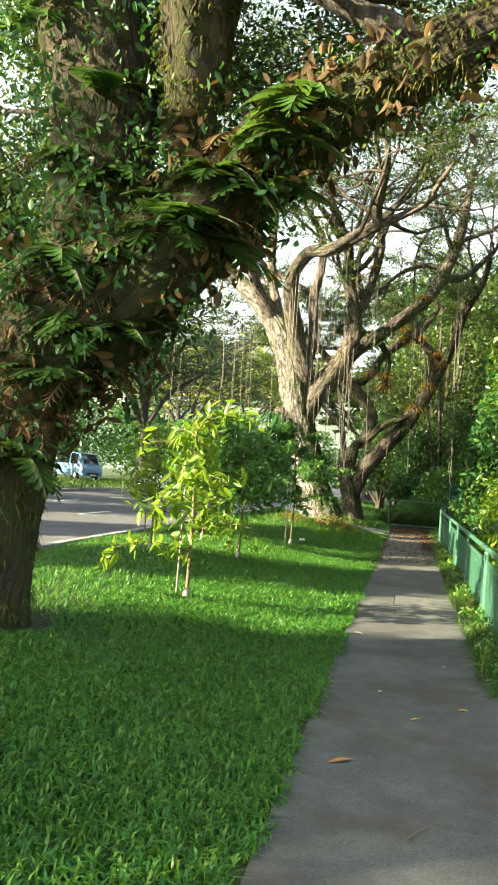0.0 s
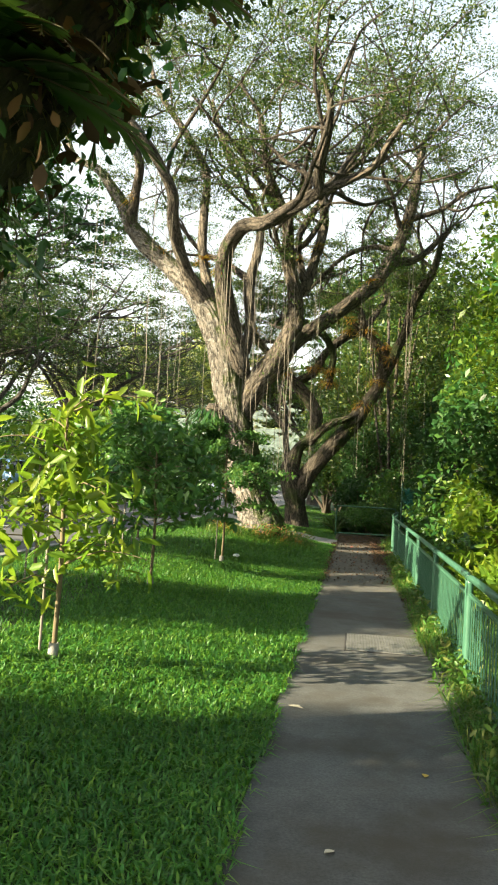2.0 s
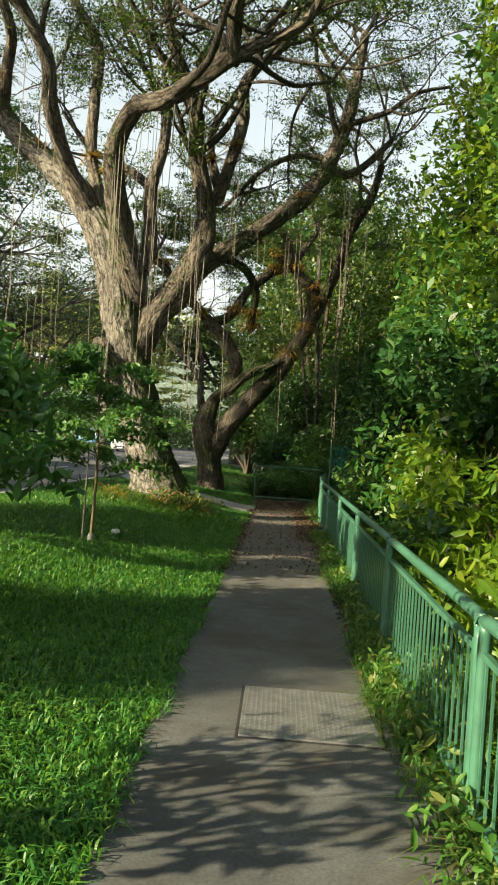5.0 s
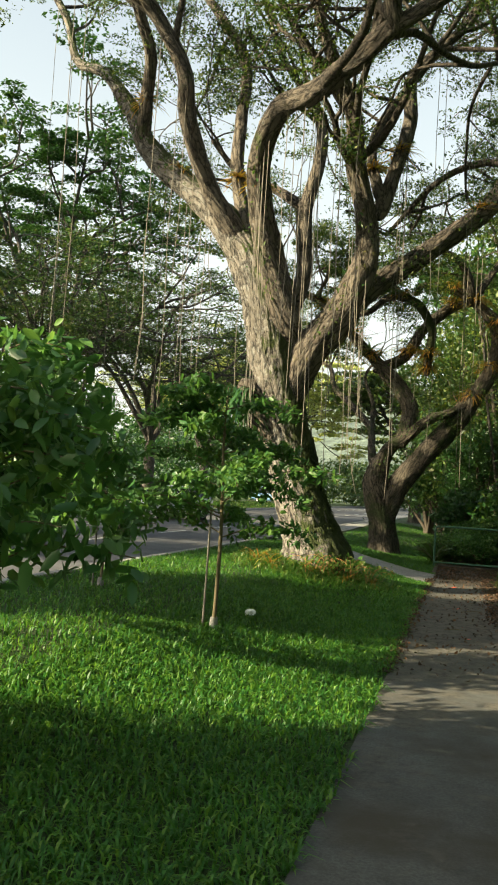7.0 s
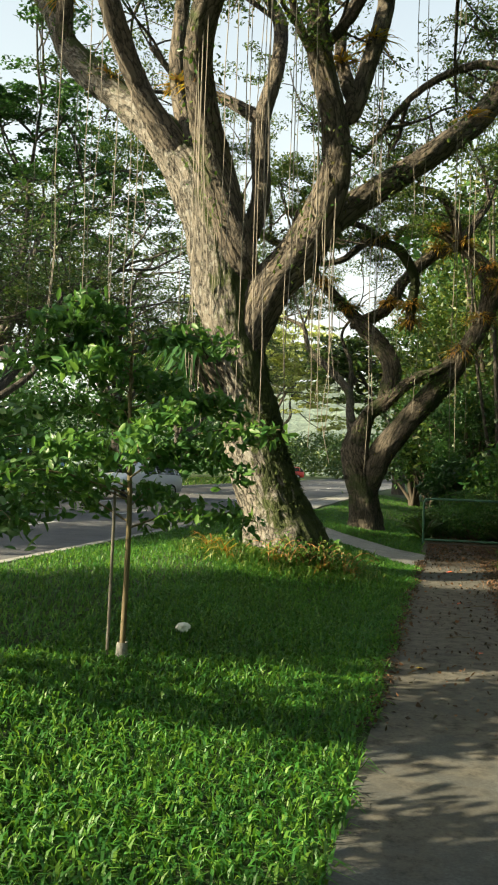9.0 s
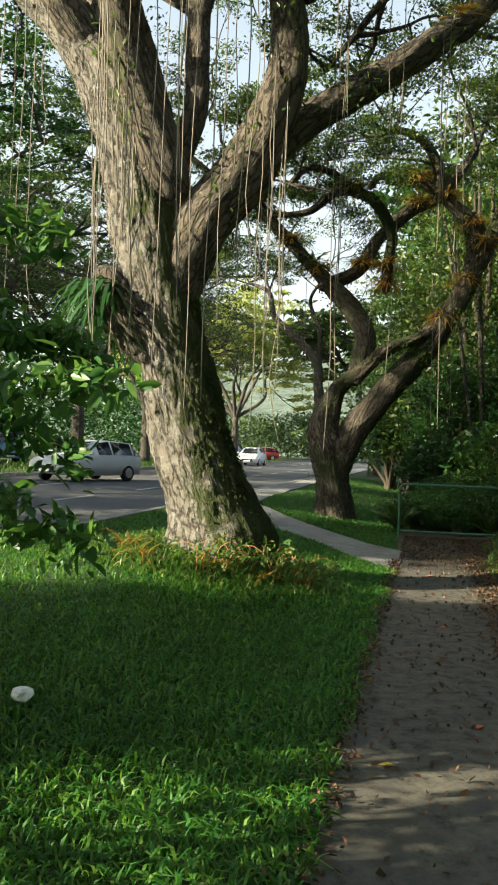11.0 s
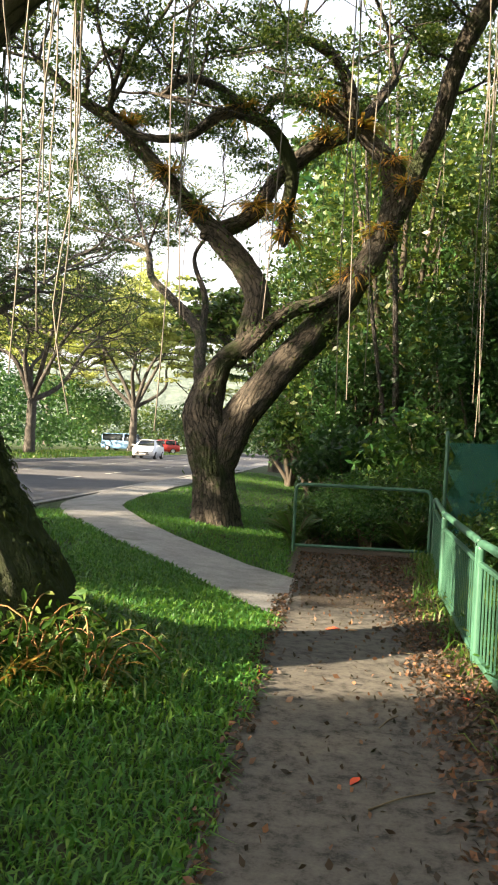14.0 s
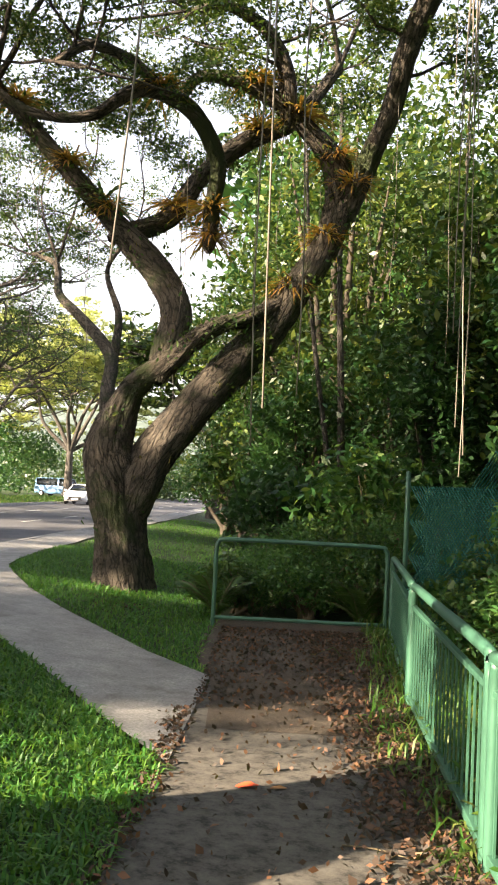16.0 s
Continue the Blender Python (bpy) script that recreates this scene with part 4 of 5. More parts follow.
moss_coat(TREE2, ("trunk",), 1700, 75, big_tree, 2.6)
moss_coat(TREE2, ("D", "E"), 200, 77, big_tree)
for key, f in (("C", 0.35), ("F", 0.6), ("A", 0.35), ("G", 0.12), ("D2", 0.2), ("E", 0.45), ("A2", 0.2), ("E", 0.7), ("D3", 0.15)):
    k += 1
    strap_plant("dry_fern", along(TREE2, key, f), 80, 0.42, 0.024, ORANGE_FERN, 100 + k, "dry orange-green fern tuft on a limb")
for key, f in (("M", 0.4), ("M", 0.72), ("R", 0.75), ("R", 0.98), ("N", 0.2), ("P", 0.02), ("P", 0.1), ("S", 0.3), ("P", 0.5), ("M", 0.55), ("R", 0.6), ("S", 0.6), ("N", 0.6), ("R2", 0.1)):
    k += 1
    strap_plant("dry_fern", along(TREE3, key, f), 130, 0.6, 0.03, ORANGE_FERN, 100 + k, "dry orange-green fern tuft on a limb")
strap_plant("birds_nest_fern", along(TREE3, "M", 0.43), 40, 0.75, 0.05, FERN_LEAF, 190, "green strap-leaved fern in a fork")
put("burl", limb_mesh("burl", [(-3.1, 24.75, 2.5, 0.22), (-3.42, 24.6, 2.95, 0.27), (-3.66, 24.55, 3.28, 0.24), (-3.78, 24.52, 3.5, 0.14)], 24, 0.05, 0.12, 0.0, 9), BARK, big_tree)
for q in ((-3.8, 24.4, 3.2), (-3.85, 24.5, 3.0), (-3.6, 24.3, 3.3), (-3.95, 24.55, 3.35)):
    k += 1
    strap_plant("birds_nest_fern", q, 34, 0.66, 0.05, DARK_LEAF, 100 + k, "dark hanging fern in the fork of the trunk", 1.7, 0.5)
for i in range(16):
    a = -2.9 + 2.9 * i / 15
    x, y = -2.35 + 0.95 * math.cos(a) * rf.uniform(0.8, 1.3), 24.75 + 0.9 * math.sin(a) * rf.uniform(0.8, 1.3)
    strap_plant("weed_clump", (x, y, float(height(x, y))), 45, rf.uniform(0.3, 0.6), 0.022, (WEEDS, ORANGE_FERN, WEEDS)[i % 3], 700 + i, "tangled yellow-green and dry weeds at the tree foot", 0.9, 1.0, group="weed clumps", category="weeds")


def dry_stems(x, y, n, seed):
    """A tangle of leaning reddish dry stems with a few leaves."""
    rng = np.random.default_rng(seed)
    z = float(height(x, y))
    t = thing("weed_clump", (x, y, z), "dry reddish stems with small leaves at the tree foot", "weeds", "weed clumps")
    stems, pts = [], []
    for i in range(n):
        a, L = rng.uniform(0, 2 * math.pi), rng.uniform(0.2, 0.45)
        b = np.array([x + rng.normal(0, 0.12), y + rng.normal(0, 0.12), z - 0.02])
        o = np.array([math.cos(a), math.sin(a), 0])
        c = [(*b, 0.006), (*(b + o * 0.3 * L + [0, 0, 0.65 * L]), 0.005), (*(b + o * 0.75 * L + [0, 0, 0.8 * L]), 0.004), (*(b + o * 1.1 * L + [0, 0, 0.55 * L]), 0.002)]
        stems.append(tube(c, 4, 0.1))
        k = catmull(c, 0.05)
        pts.append(k[rng.integers(len(k) // 3, len(k), 14), :3] + rng.normal(0, 0.04, (14, 3)))
    tagged(put("stem_tangle", mesh("stem_tangle", *joined(stems), True), BROWN_FALLEN, t), kind="stuff")
    tagged(put("foliage", mesh("foliage", *leaves(np.vstack(pts), 0.075, rng, aspect=0.4, up=0.4, droop=0.5, fine=True)), WEEDS, t), kind="stuff")


for i in range(5):
    dry_stems(-2.3 + 0.2 * i, 23.85 + 0.1 * i + 0.1 * math.sin(3 * i), 8, 760 + i)


# ---- saplings and shrubs ----
def sapling(at, top, spread, low, n, size, leaf, seed, label, stakes=2, fine=True, name="sapling", droop=0.6, aspect=0.36):
    rng = np.random.default_rng(seed)
    x, y = at
    z = float(height(x, y))
    t = thing(name, (x, y, z), label, "young tree", "saplings on the verge")
    put("stem", mesh("stem", *tube([(x, y, z - 0.1, 0.022), (x + 0.02, y, z + 0.4 * top, 0.02), (x - 0.02, y + 0.02, z + 0.75 * top, 0.014), (x, y, z + top, 0.006)], 7, 0.2), True), STEM, t)
    pts, tw = [], []
    for k in range(26):
        f = low / top + (0.95 - low / top) * (k + rng.random()) / 26
        a = rng.uniform(0, 2 * math.pi)
        L = spread * (1.05 - 0.55 * f) * rng.uniform(0.7, 1.15)
        b = np.array([x, y, z + top * f])
        e = b + np.array([math.cos(a) * L, math.sin(a) * L, L * rng.uniform(-0.05, 0.35)])
        mid = (b + e) / 2 + np.array([0, 0, 0.12 * L])
        tw.append(tube([(*b, 0.008), (*mid, 0.006), (*e, 0.003)], 4, 0.2))
        c = catmull([b, mid, e], 0.03)
        idx = rng.integers(len(c) // 5, len(c), n // 26)
        pts.append(c[idx] + rng.normal(0, size * 0.55, (len(idx), 3)) - np.array([0, 0, size * 0.3]))
    tagged(put("twigwork", mesh("twigwork", *joined(tw), True), STEM, t), kind="stuff")
    tagged(put("foliage", mesh("foliage", *leaves(np.vstack(pts), size, rng, aspect=aspect, up=0.35, droop=droop, fine=fine)), leaf, t), kind="stuff")
    for k in range(stakes):
        sx = x + (0.14 if k else -0.13)
        put("stake", mesh("stake", *tube([(sx, y + 0.04, z - 0.1, 0.013), (sx + 0.01, y + 0.04, z + 0.5, 0.013), (sx + 0.02, y + 0.03, z + 1.25, 0.012)], 6, 0.4), True), STAKE, t, "grey wooden stake")
    guard = tube([(x, y, z - 0.02, 0.045), (x + 0.002, y, z + 0.07, 0.043), (x + 0.004, y, z + 0.14, 0.04)], 12, 0.05, close=False)
    put("trunk_guard", mesh("trunk_guard", *guard, True), PALE_CONCRETE, t, "pale plastic guard round the stem foot")


sapling((-2.4, 9.7), 2.15, 1.1, 0.5, 680, 0.17, BRIGHT_LEAF, 21, "slender sapling with long yellow-green leaves tied to a stake", 1)
sapling((-3.9, 13.2), 2.0, 0.9, 0.7, 520, 0.15, BRIGHT_LEAF, 22, "slender sapling with light green leaves beside grey stakes")
sapling((-2.7, 14.3), 2.2, 1.4, 0.75, 2300, 0.13, SAPLING_LEAF, 23, "bushy sapling with dark green leaves on the verge", 0, aspect=0.45)
sapling((-3.8, 16.3), 2.5, 1.4, 0.7, 2400, 0.16, SAPLING_LEAF, 24, "bushy sapling with dark green leaves by the road", aspect=0.45)
sapling((-2.4, 18.65), 2.55, 1.45, 0.95, 6200, 0.088, SAPLING_LEAF, 25, "small dark green tree with a dense crown and white stake", 1, aspect=0.45)
sapling((-4.4, 20.3), 1.9, 0.9, 0.6, 900, 0.15, SAPLING_LEAF, 26, "low dark green sapling near the kerb", 1, aspect=0.45)


def shrub(x, y, w, h, n, size, leaf, seed, label, name="shrub", fine=False, z0=None, group="shrubs beyond the railing", category="shrub", clumps=9):
    """A bush of clumps on a few stems."""
    rng = np.random.default_rng(seed)
    z = float(height(x, y)) if z0 is None else z0
    t = thing(name, (x, y, z), label, category, group)
    st, pts = [], []
    m = clumps
    for k in range(m):
        a, f = rng.uniform(0, 2 * math.pi), rng.uniform(0.25, 1.0)
        rr = w * 0.5 * math.sqrt(rng.uniform(0.05, 1)) * (1.15 - 0.4 * f)
        c = np.array([x + math.cos(a) * rr, y + math.sin(a) * rr, z + h * f * 0.86])
        st.append(tube([(x + rng.normal(0, 0.1), y + rng.normal(0, 0.1), z - 0.1, 0.02 + 0.012 * h), ((x + c[0]) / 2, (y + c[1]) / 2, z + h * f * 0.5, 0.015 + 0.006 * h), (*c, 0.008)], 5, 0.3 if h < 4 else 0.9))
        s = rng.uniform(0.5, 1.2)
        pts.append(cloud(c, (w * 0.3 * s, w * 0.3 * s, h * 0.17 * s + 0.1), int(n / m), rng, 0.35))
    pts = np.vstack(pts)
    pts = pts[pts[:, 2] > z + 0.02]
    tagged(put("stemwork", mesh("stemwork", *joined(st), True), WOOD_STEM if h > 3 else STEM, t), kind="stuff")
    tagged(put("foliage", mesh("foliage", *leaves(pts, size, rng, aspect=0.42, up=0.4, droop=0.4, fine=fine)), leaf, t), kind="stuff")


rs = np.random.default_rng(77)
for k, y in enumerate(np.arange(9.0, 31.5, 1.3)):
    # brighter leaf colour between y 11 and 14 paints in the sun there
    shrub((2.1 if y < 24 else 2.5) + rs.uniform(-0.1, 0.4), y, 1.9 if y < 26 else 1.4, rs.uniform(1.2, 1.9) if y < 26 else 1.0, 1500, 0.14, BRIGHT_LEAF if k % 3 == 1 and y < 20 or 11 < y < 14 else BUSH_LEAF, 200 + k, "dense green leafy shrub behind the railing", fine=y < 15)
for k, y in enumerate(np.arange(9.5, 34, 1.6)):
    shrub((2.95 if y < 25 else 5.4) + rs.uniform(-0.2, 0.4), y, 2.8, rs.uniform(3.8, 6.0), 4600, 0.16, (BUSH_LEAF, BRIGHT_LEAF, DARK_LEAF)[k % 3], 240 + k, "tall broad-leaved shrub behind the railing", fine=y < 13)
for k, y in enumerate(np.arange(11, 48, 2.6)):
    shrub(6.0 + rs.uniform(-0.8, 0.8), y, 5.0, rs.uniform(10, 14) if y < 27 else rs.uniform(6, 8.5), 7500 if y < 27 else 6500, 0.28 if y < 27 else 0.23, (BUSH_LEAF, RAIN_LEAF)[k % 2], 280 + k, "tall leafy tree at the edge of the wood", name="woodland_tree", category="tree", group="trees of the wood", clumps=18)
# bright leaf colour makes these crowns look sunlit
for k, (x, y, h) in enumerate([(4.4, 16.2, 9.5), (4.5, 19.5, 11.5), (4.9, 23.0, 12.0), (4.2, 26.5, 11.0)]):
    shrub(x, y, 3.4, h, 9000, 0.18, BRIGHT_LEAF, 300 + k, "tall young tree with sunlight put into its yellow-green leaf colour", name="woodland_tree", category="tree", group="trees of the wood", clumps=16)
for k, (x, y, h) in enumerate([(0.2, 37.5, 2.0), (1.6, 36, 2.4), (3.0, 38, 4), (0.6, 42, 5), (2.6, 43, 8), (-0.6, 46, 5), (1.2, 49, 10), (5, 47, 11), (-1.6, 53, 7), (8, 42, 9), (3.5, 54, 14), (-0.4, 58, 9), (4.2, 40, 9), (2.0, 46, 12), (0.8, 52, 8), (6.5, 37, 7.5), (4.6, 35.5, 6), (4.0, 42, 13), (1.6, 45, 14), (3.2, 48, 16), (6.5, 44, 10), (0.2, 51, 13), (5.5, 39, 9), (2.5, 39, 6)]):
    shrub(x, y, max(2.2, h * 0.5), h, 3500 + int(300 * h), 0.17 if h < 9 else 0.23, RAIN_LEAF if h > 8.5 else (BUSH_LEAF if k % 4 == 1 else DARK_LEAF), 320 + k, "dark leafy growth of the wood behind the barrier", clumps=16, name="woodland_shrub" if h < 5 else "woodland_tree", category="tree", group="trees of the wood")
shrub(6.0, 31.5, 3.6, 10.5, 11000, 0.13, BRIGHT_LEAF, 395, "airy light green tree behind the netting", name="woodland_tree", category="tree", group="trees of the wood", clumps=20)
# unseen shade casters, spaced so the gaps leave sun bands on the verge
for k, (y, w, h, n) in enumerate([(-14.5, 5.6, 15, 9000), (-4.9, 5.4, 12.5, 15000), (2.95, 2.7, 15.5, 11000), (10.3, 3.7, 16.5, 16000), (19.6, 5.4, 17, 20000), (27.0, 5.0, 15, 12000), (37.5, 5.4, 18, 12000)]):
    shrub(-20 + rs.uniform(-0.5, 0.5), y, w, h, n, 0.4, RAIN_LEAF, 360 + k, "unseen leafy tree added across the road to cast shade", name="roadside_tree", clumps=52, category="tree", group="trees along the road")


def pole_tree(pts, label):
    t = thing("slender_trunk", pts[0][:3], label, "tree", "slender trunks")
    put("trunk", mesh("trunk", *tube(pts, 8, 0.3, 0.03), True), FAR_BARK, t)


pole_tree([(1.4, 40, 0.2, 0.08), (1.3, 40, 3, 0.075), (1.12, 40, 6.3, 0.06), (1.0, 40, 10, 0.04)], "thin straight pale trunk in the dark wood")
pole_tree([(1.3, 40, 0.2, 0.06), (1.05, 40, 2.4, 0.055), (0.58, 40, 5.4, 0.045), (0.3, 40, 9, 0.03)], "thin leaning trunk in the dark wood")

# low growth behind the barrier, in front of the netting and on the bank
for k, (x, y, w, h) in enumerate([(-0.3, 33.6, 1.2, 0.85), (0.5, 33.5, 1.3, 0.95), (1.3, 33.5, 1.2, 1.05), (0.1, 34.6, 1.5, 1.15), (1.0, 34.5, 1.5, 1.3), (2.1, 34.0, 1.5, 1.5), (2.3, 30.6, 1.1, 1.3), (2.4, 29.5, 1.3, 1.6), (2.7, 28.4, 1.5, 1.8), (2.2, 27.4, 1.3, 1.3), (3.0, 27.2, 1.6, 2.0)]):
    shrub(x, y, w, h, 4200, 0.075, SAPLING_LEAF if k % 2 else BUSH_LEAF, 830 + k, "low dense fine-leaved growth of ferns and seedlings", group="low growth by the barrier", clumps=14)
for k in range(46):
    x, y = (rs.uniform(-0.7, 2.0), rs.uniform(32.9, 35.5)) if k < 14 else (rs.uniform(1.5, 2.2), rs.uniform(12, 26))
    tuft("ground_fern", (x, y, float(height(x, y)) + 0.05), 11, 0.9, FERN_LEAF, 400 + k, "low green fern growing on the ground", pairs=14, width=0.26, full=0.3, droop=0.9, group="ground ferns", rise=(1.0, 3.2))


# ---- trees across the road and beyond ----
def umbrella_tree(x, y, H, R, seed, leaf, tip_n=30, size=0.22, r=0.35, name="roadside_tree", label="spreading umbrella-shaped rain tree across the road", depth=1, z0=0.28, lean=0.0):
    rng = np.random.default_rng(seed)
    t = thing(name, (x, y, z0), label, "tree", "trees along the road")
    tr = np.array([x + lean, y, z0 + H * 0.3])
    put("trunk", mesh("trunk", *tube([(x, y, z0 - 0.3, r * 1.3), (x + lean * 0.3, y, z0 + H * 0.12, r), (*tr, r * 0.85)], 14, 0.4, 0.05, seed=seed), True), FAR_BARK, t)
    twigs, tips = [], []
    n = 7
    for k in range(n):
        a = 2 * math.pi * (k + rng.uniform(-0.3, 0.3)) / n
        o = np.array([math.cos(a), math.sin(a), 0])
        rr, up = R * rng.uniform(0.45, 0.75), H * rng.uniform(0.42, 0.58)
        w = rng.normal(0, 0.05 * R, (2, 3))
        p1, p2, p3 = tr + o * rr * 0.28 + np.array([0, 0, up * 0.38]) + w[0], tr + o * rr * 0.62 + np.array([0, 0, up * 0.72]) + w[1], tr + o * rr + np.array([0, 0, up])
        put("limb", mesh("limb", *tube([(*tr, r * 0.6), (*p1, r * 0.42), (*p2, r * 0.28), (*p3, r * 0.14)], 8, 0.5, 0.04, seed=seed + k), True), FAR_BARK, t)
        for b in (p2, p2, p2, p3, p3, p3, (p1 + p2) / 2, (p2 + p3) / 2, (p2 + p3) / 2):
            side = rng.normal(0, 1, 3)
            side[2] = abs(side[2]) * 0.4 + 0.2
            grow(b, o * 0.7 + side / np.linalg.norm(side) * np.array([1, 1, 0.7]), R * rng.uniform(0.3, 0.5), r * 0.2, depth, rng, twigs, tips, 0.03)
    tagged(put("branchwork", mesh("branchwork", *joined(twigs), True), FAR_BARK, t), kind="stuff")
    tagged(put("crown", mesh("crown", *foliage(tips, tip_n, (R * 0.10, R * 0.10, R * 0.016), size, rng, aspect=0.5, up=0.6)), leaf, t), kind="stuff")


# paler FAR_LEAF puts a little haze into these crowns' colour
for k, (x, y, H, R) in enumerate([(-21.2, 49, 12, 9), (-18.8, 60, 13, 9), (-20.5, 77, 12, 9)]):
    umbrella_tree(x, y, H, R, 500 + k, FAR_LEAF, 27000, 0.2, depth=2)
for k, (x, y, H, R) in enumerate([(-28, 62, 25, 11), (-33, 45, 20, 10), (-36, 80, 22, 12), (-30, 25, 18, 10)]):
    umbrella_tree(x, y, H, R, 540 + k, DARK_LEAF if k == 0 else FAR_LEAF, 34000 if k == 0 else 11000, 0.34, 0.45)
# far crowns whose leaf colour carries the sun and haze
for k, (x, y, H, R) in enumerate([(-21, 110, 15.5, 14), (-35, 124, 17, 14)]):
    umbrella_tree(x, y, H, R, 560 + k, HAZED_YELLOW_LEAF, 22000, 0.6, 0.4, label="yellow-green spreading tree down the road, paled for sun and haze")
for k, (x, y, H, R) in enumerate([(-3.0, 66, 10, 6), (3, 100, 13, 10)]):
    umbrella_tree(x, y, H, R, 580 + k, FAR_LEAF, 9000, 0.42, 0.35, label="green spreading tree beside the far road")


def woods(name, x0, x1, y0, y1, h, n, size, leaf, seed, label):
    rng = np.random.default_rng(seed)
    m = 260
    c = np.stack([rng.uniform(x0, x1, m), rng.uniform(y0, y1, m), 0.3 + h * rng.uniform(0.05, 1, m) ** 0.8], 1)
    pts = np.vstack([cloud(q, (2.4, 2.4, 1.3), n // m, rng, 0.3) for q in c])
    pts = pts[pts[:, 2] > 0.35]
    tagged(put(name, mesh(name, *leaves(pts, size, rng, aspect=0.5, up=0.4)), leaf), label, "woodland", kind="stuff")


woods("woodland", -34, -26, 30, 130, 7, 26000, 0.45, DARK_LEAF, 61, "dense green undergrowth along the far roadside")
woods("woodland", -40, 6, 135, 165, 6, 22000, 0.6, FAR_LEAF, 62, "dense green woodland at the end of the road")
woods("woodland", -1, 10, 50, 62, 13, 16000, 0.6, DARK_LEAF, 64, "tall dark wood behind the barrier")
woods("woodland", 8, 14, 30, 52, 12, 14000, 0.45, DARK_LEAF, 65, "dense green wood beyond the netting")
woods("woodland", 5.5, 9.0, 17, 30, 16, 20000, 0.36, BUSH_LEAF, 66, "tall dense wood behind the railing")
woods("woodland", 7.5, 13, 4, 30, 14, 16000, 0.45, BUSH_LEAF, 63, "dense green wood beyond the bank")


def hill():
    xs, ys = np.linspace(-420, 260, 60), np.linspace(190, 420, 26)
    X, Y = np.meshgrid(xs, ys, indexing="ij")
    Z = 44 * np.sin(np.pi * (Y - 190) / 330) ** 1.2 * (0.75 + 0.25 * np.sin(X / 70 + 1.0)) * ease((X + 420) / 120) + 2.2 * np.sin(X * 0.31 + 2 * np.sin(Y * 0.2)) * np.sin(Y * 0.37) - 3
    i, j = np.meshgrid(np.arange(59), np.arange(25), indexing="ij")
    q = np.stack([i * 26 + j, (i + 1) * 26 + j, (i + 1) * 26 + j + 1, i * 26 + j + 1], -1).reshape(-1, 4)
    tagged(put("hill", mesh("hill", np.stack([X, Y, Z], -1).reshape(-1, 3), [q], True), HAZY_HILL), "wooded hill in haze-paled colours far behind the road", "hill", kind="structure")


hill()


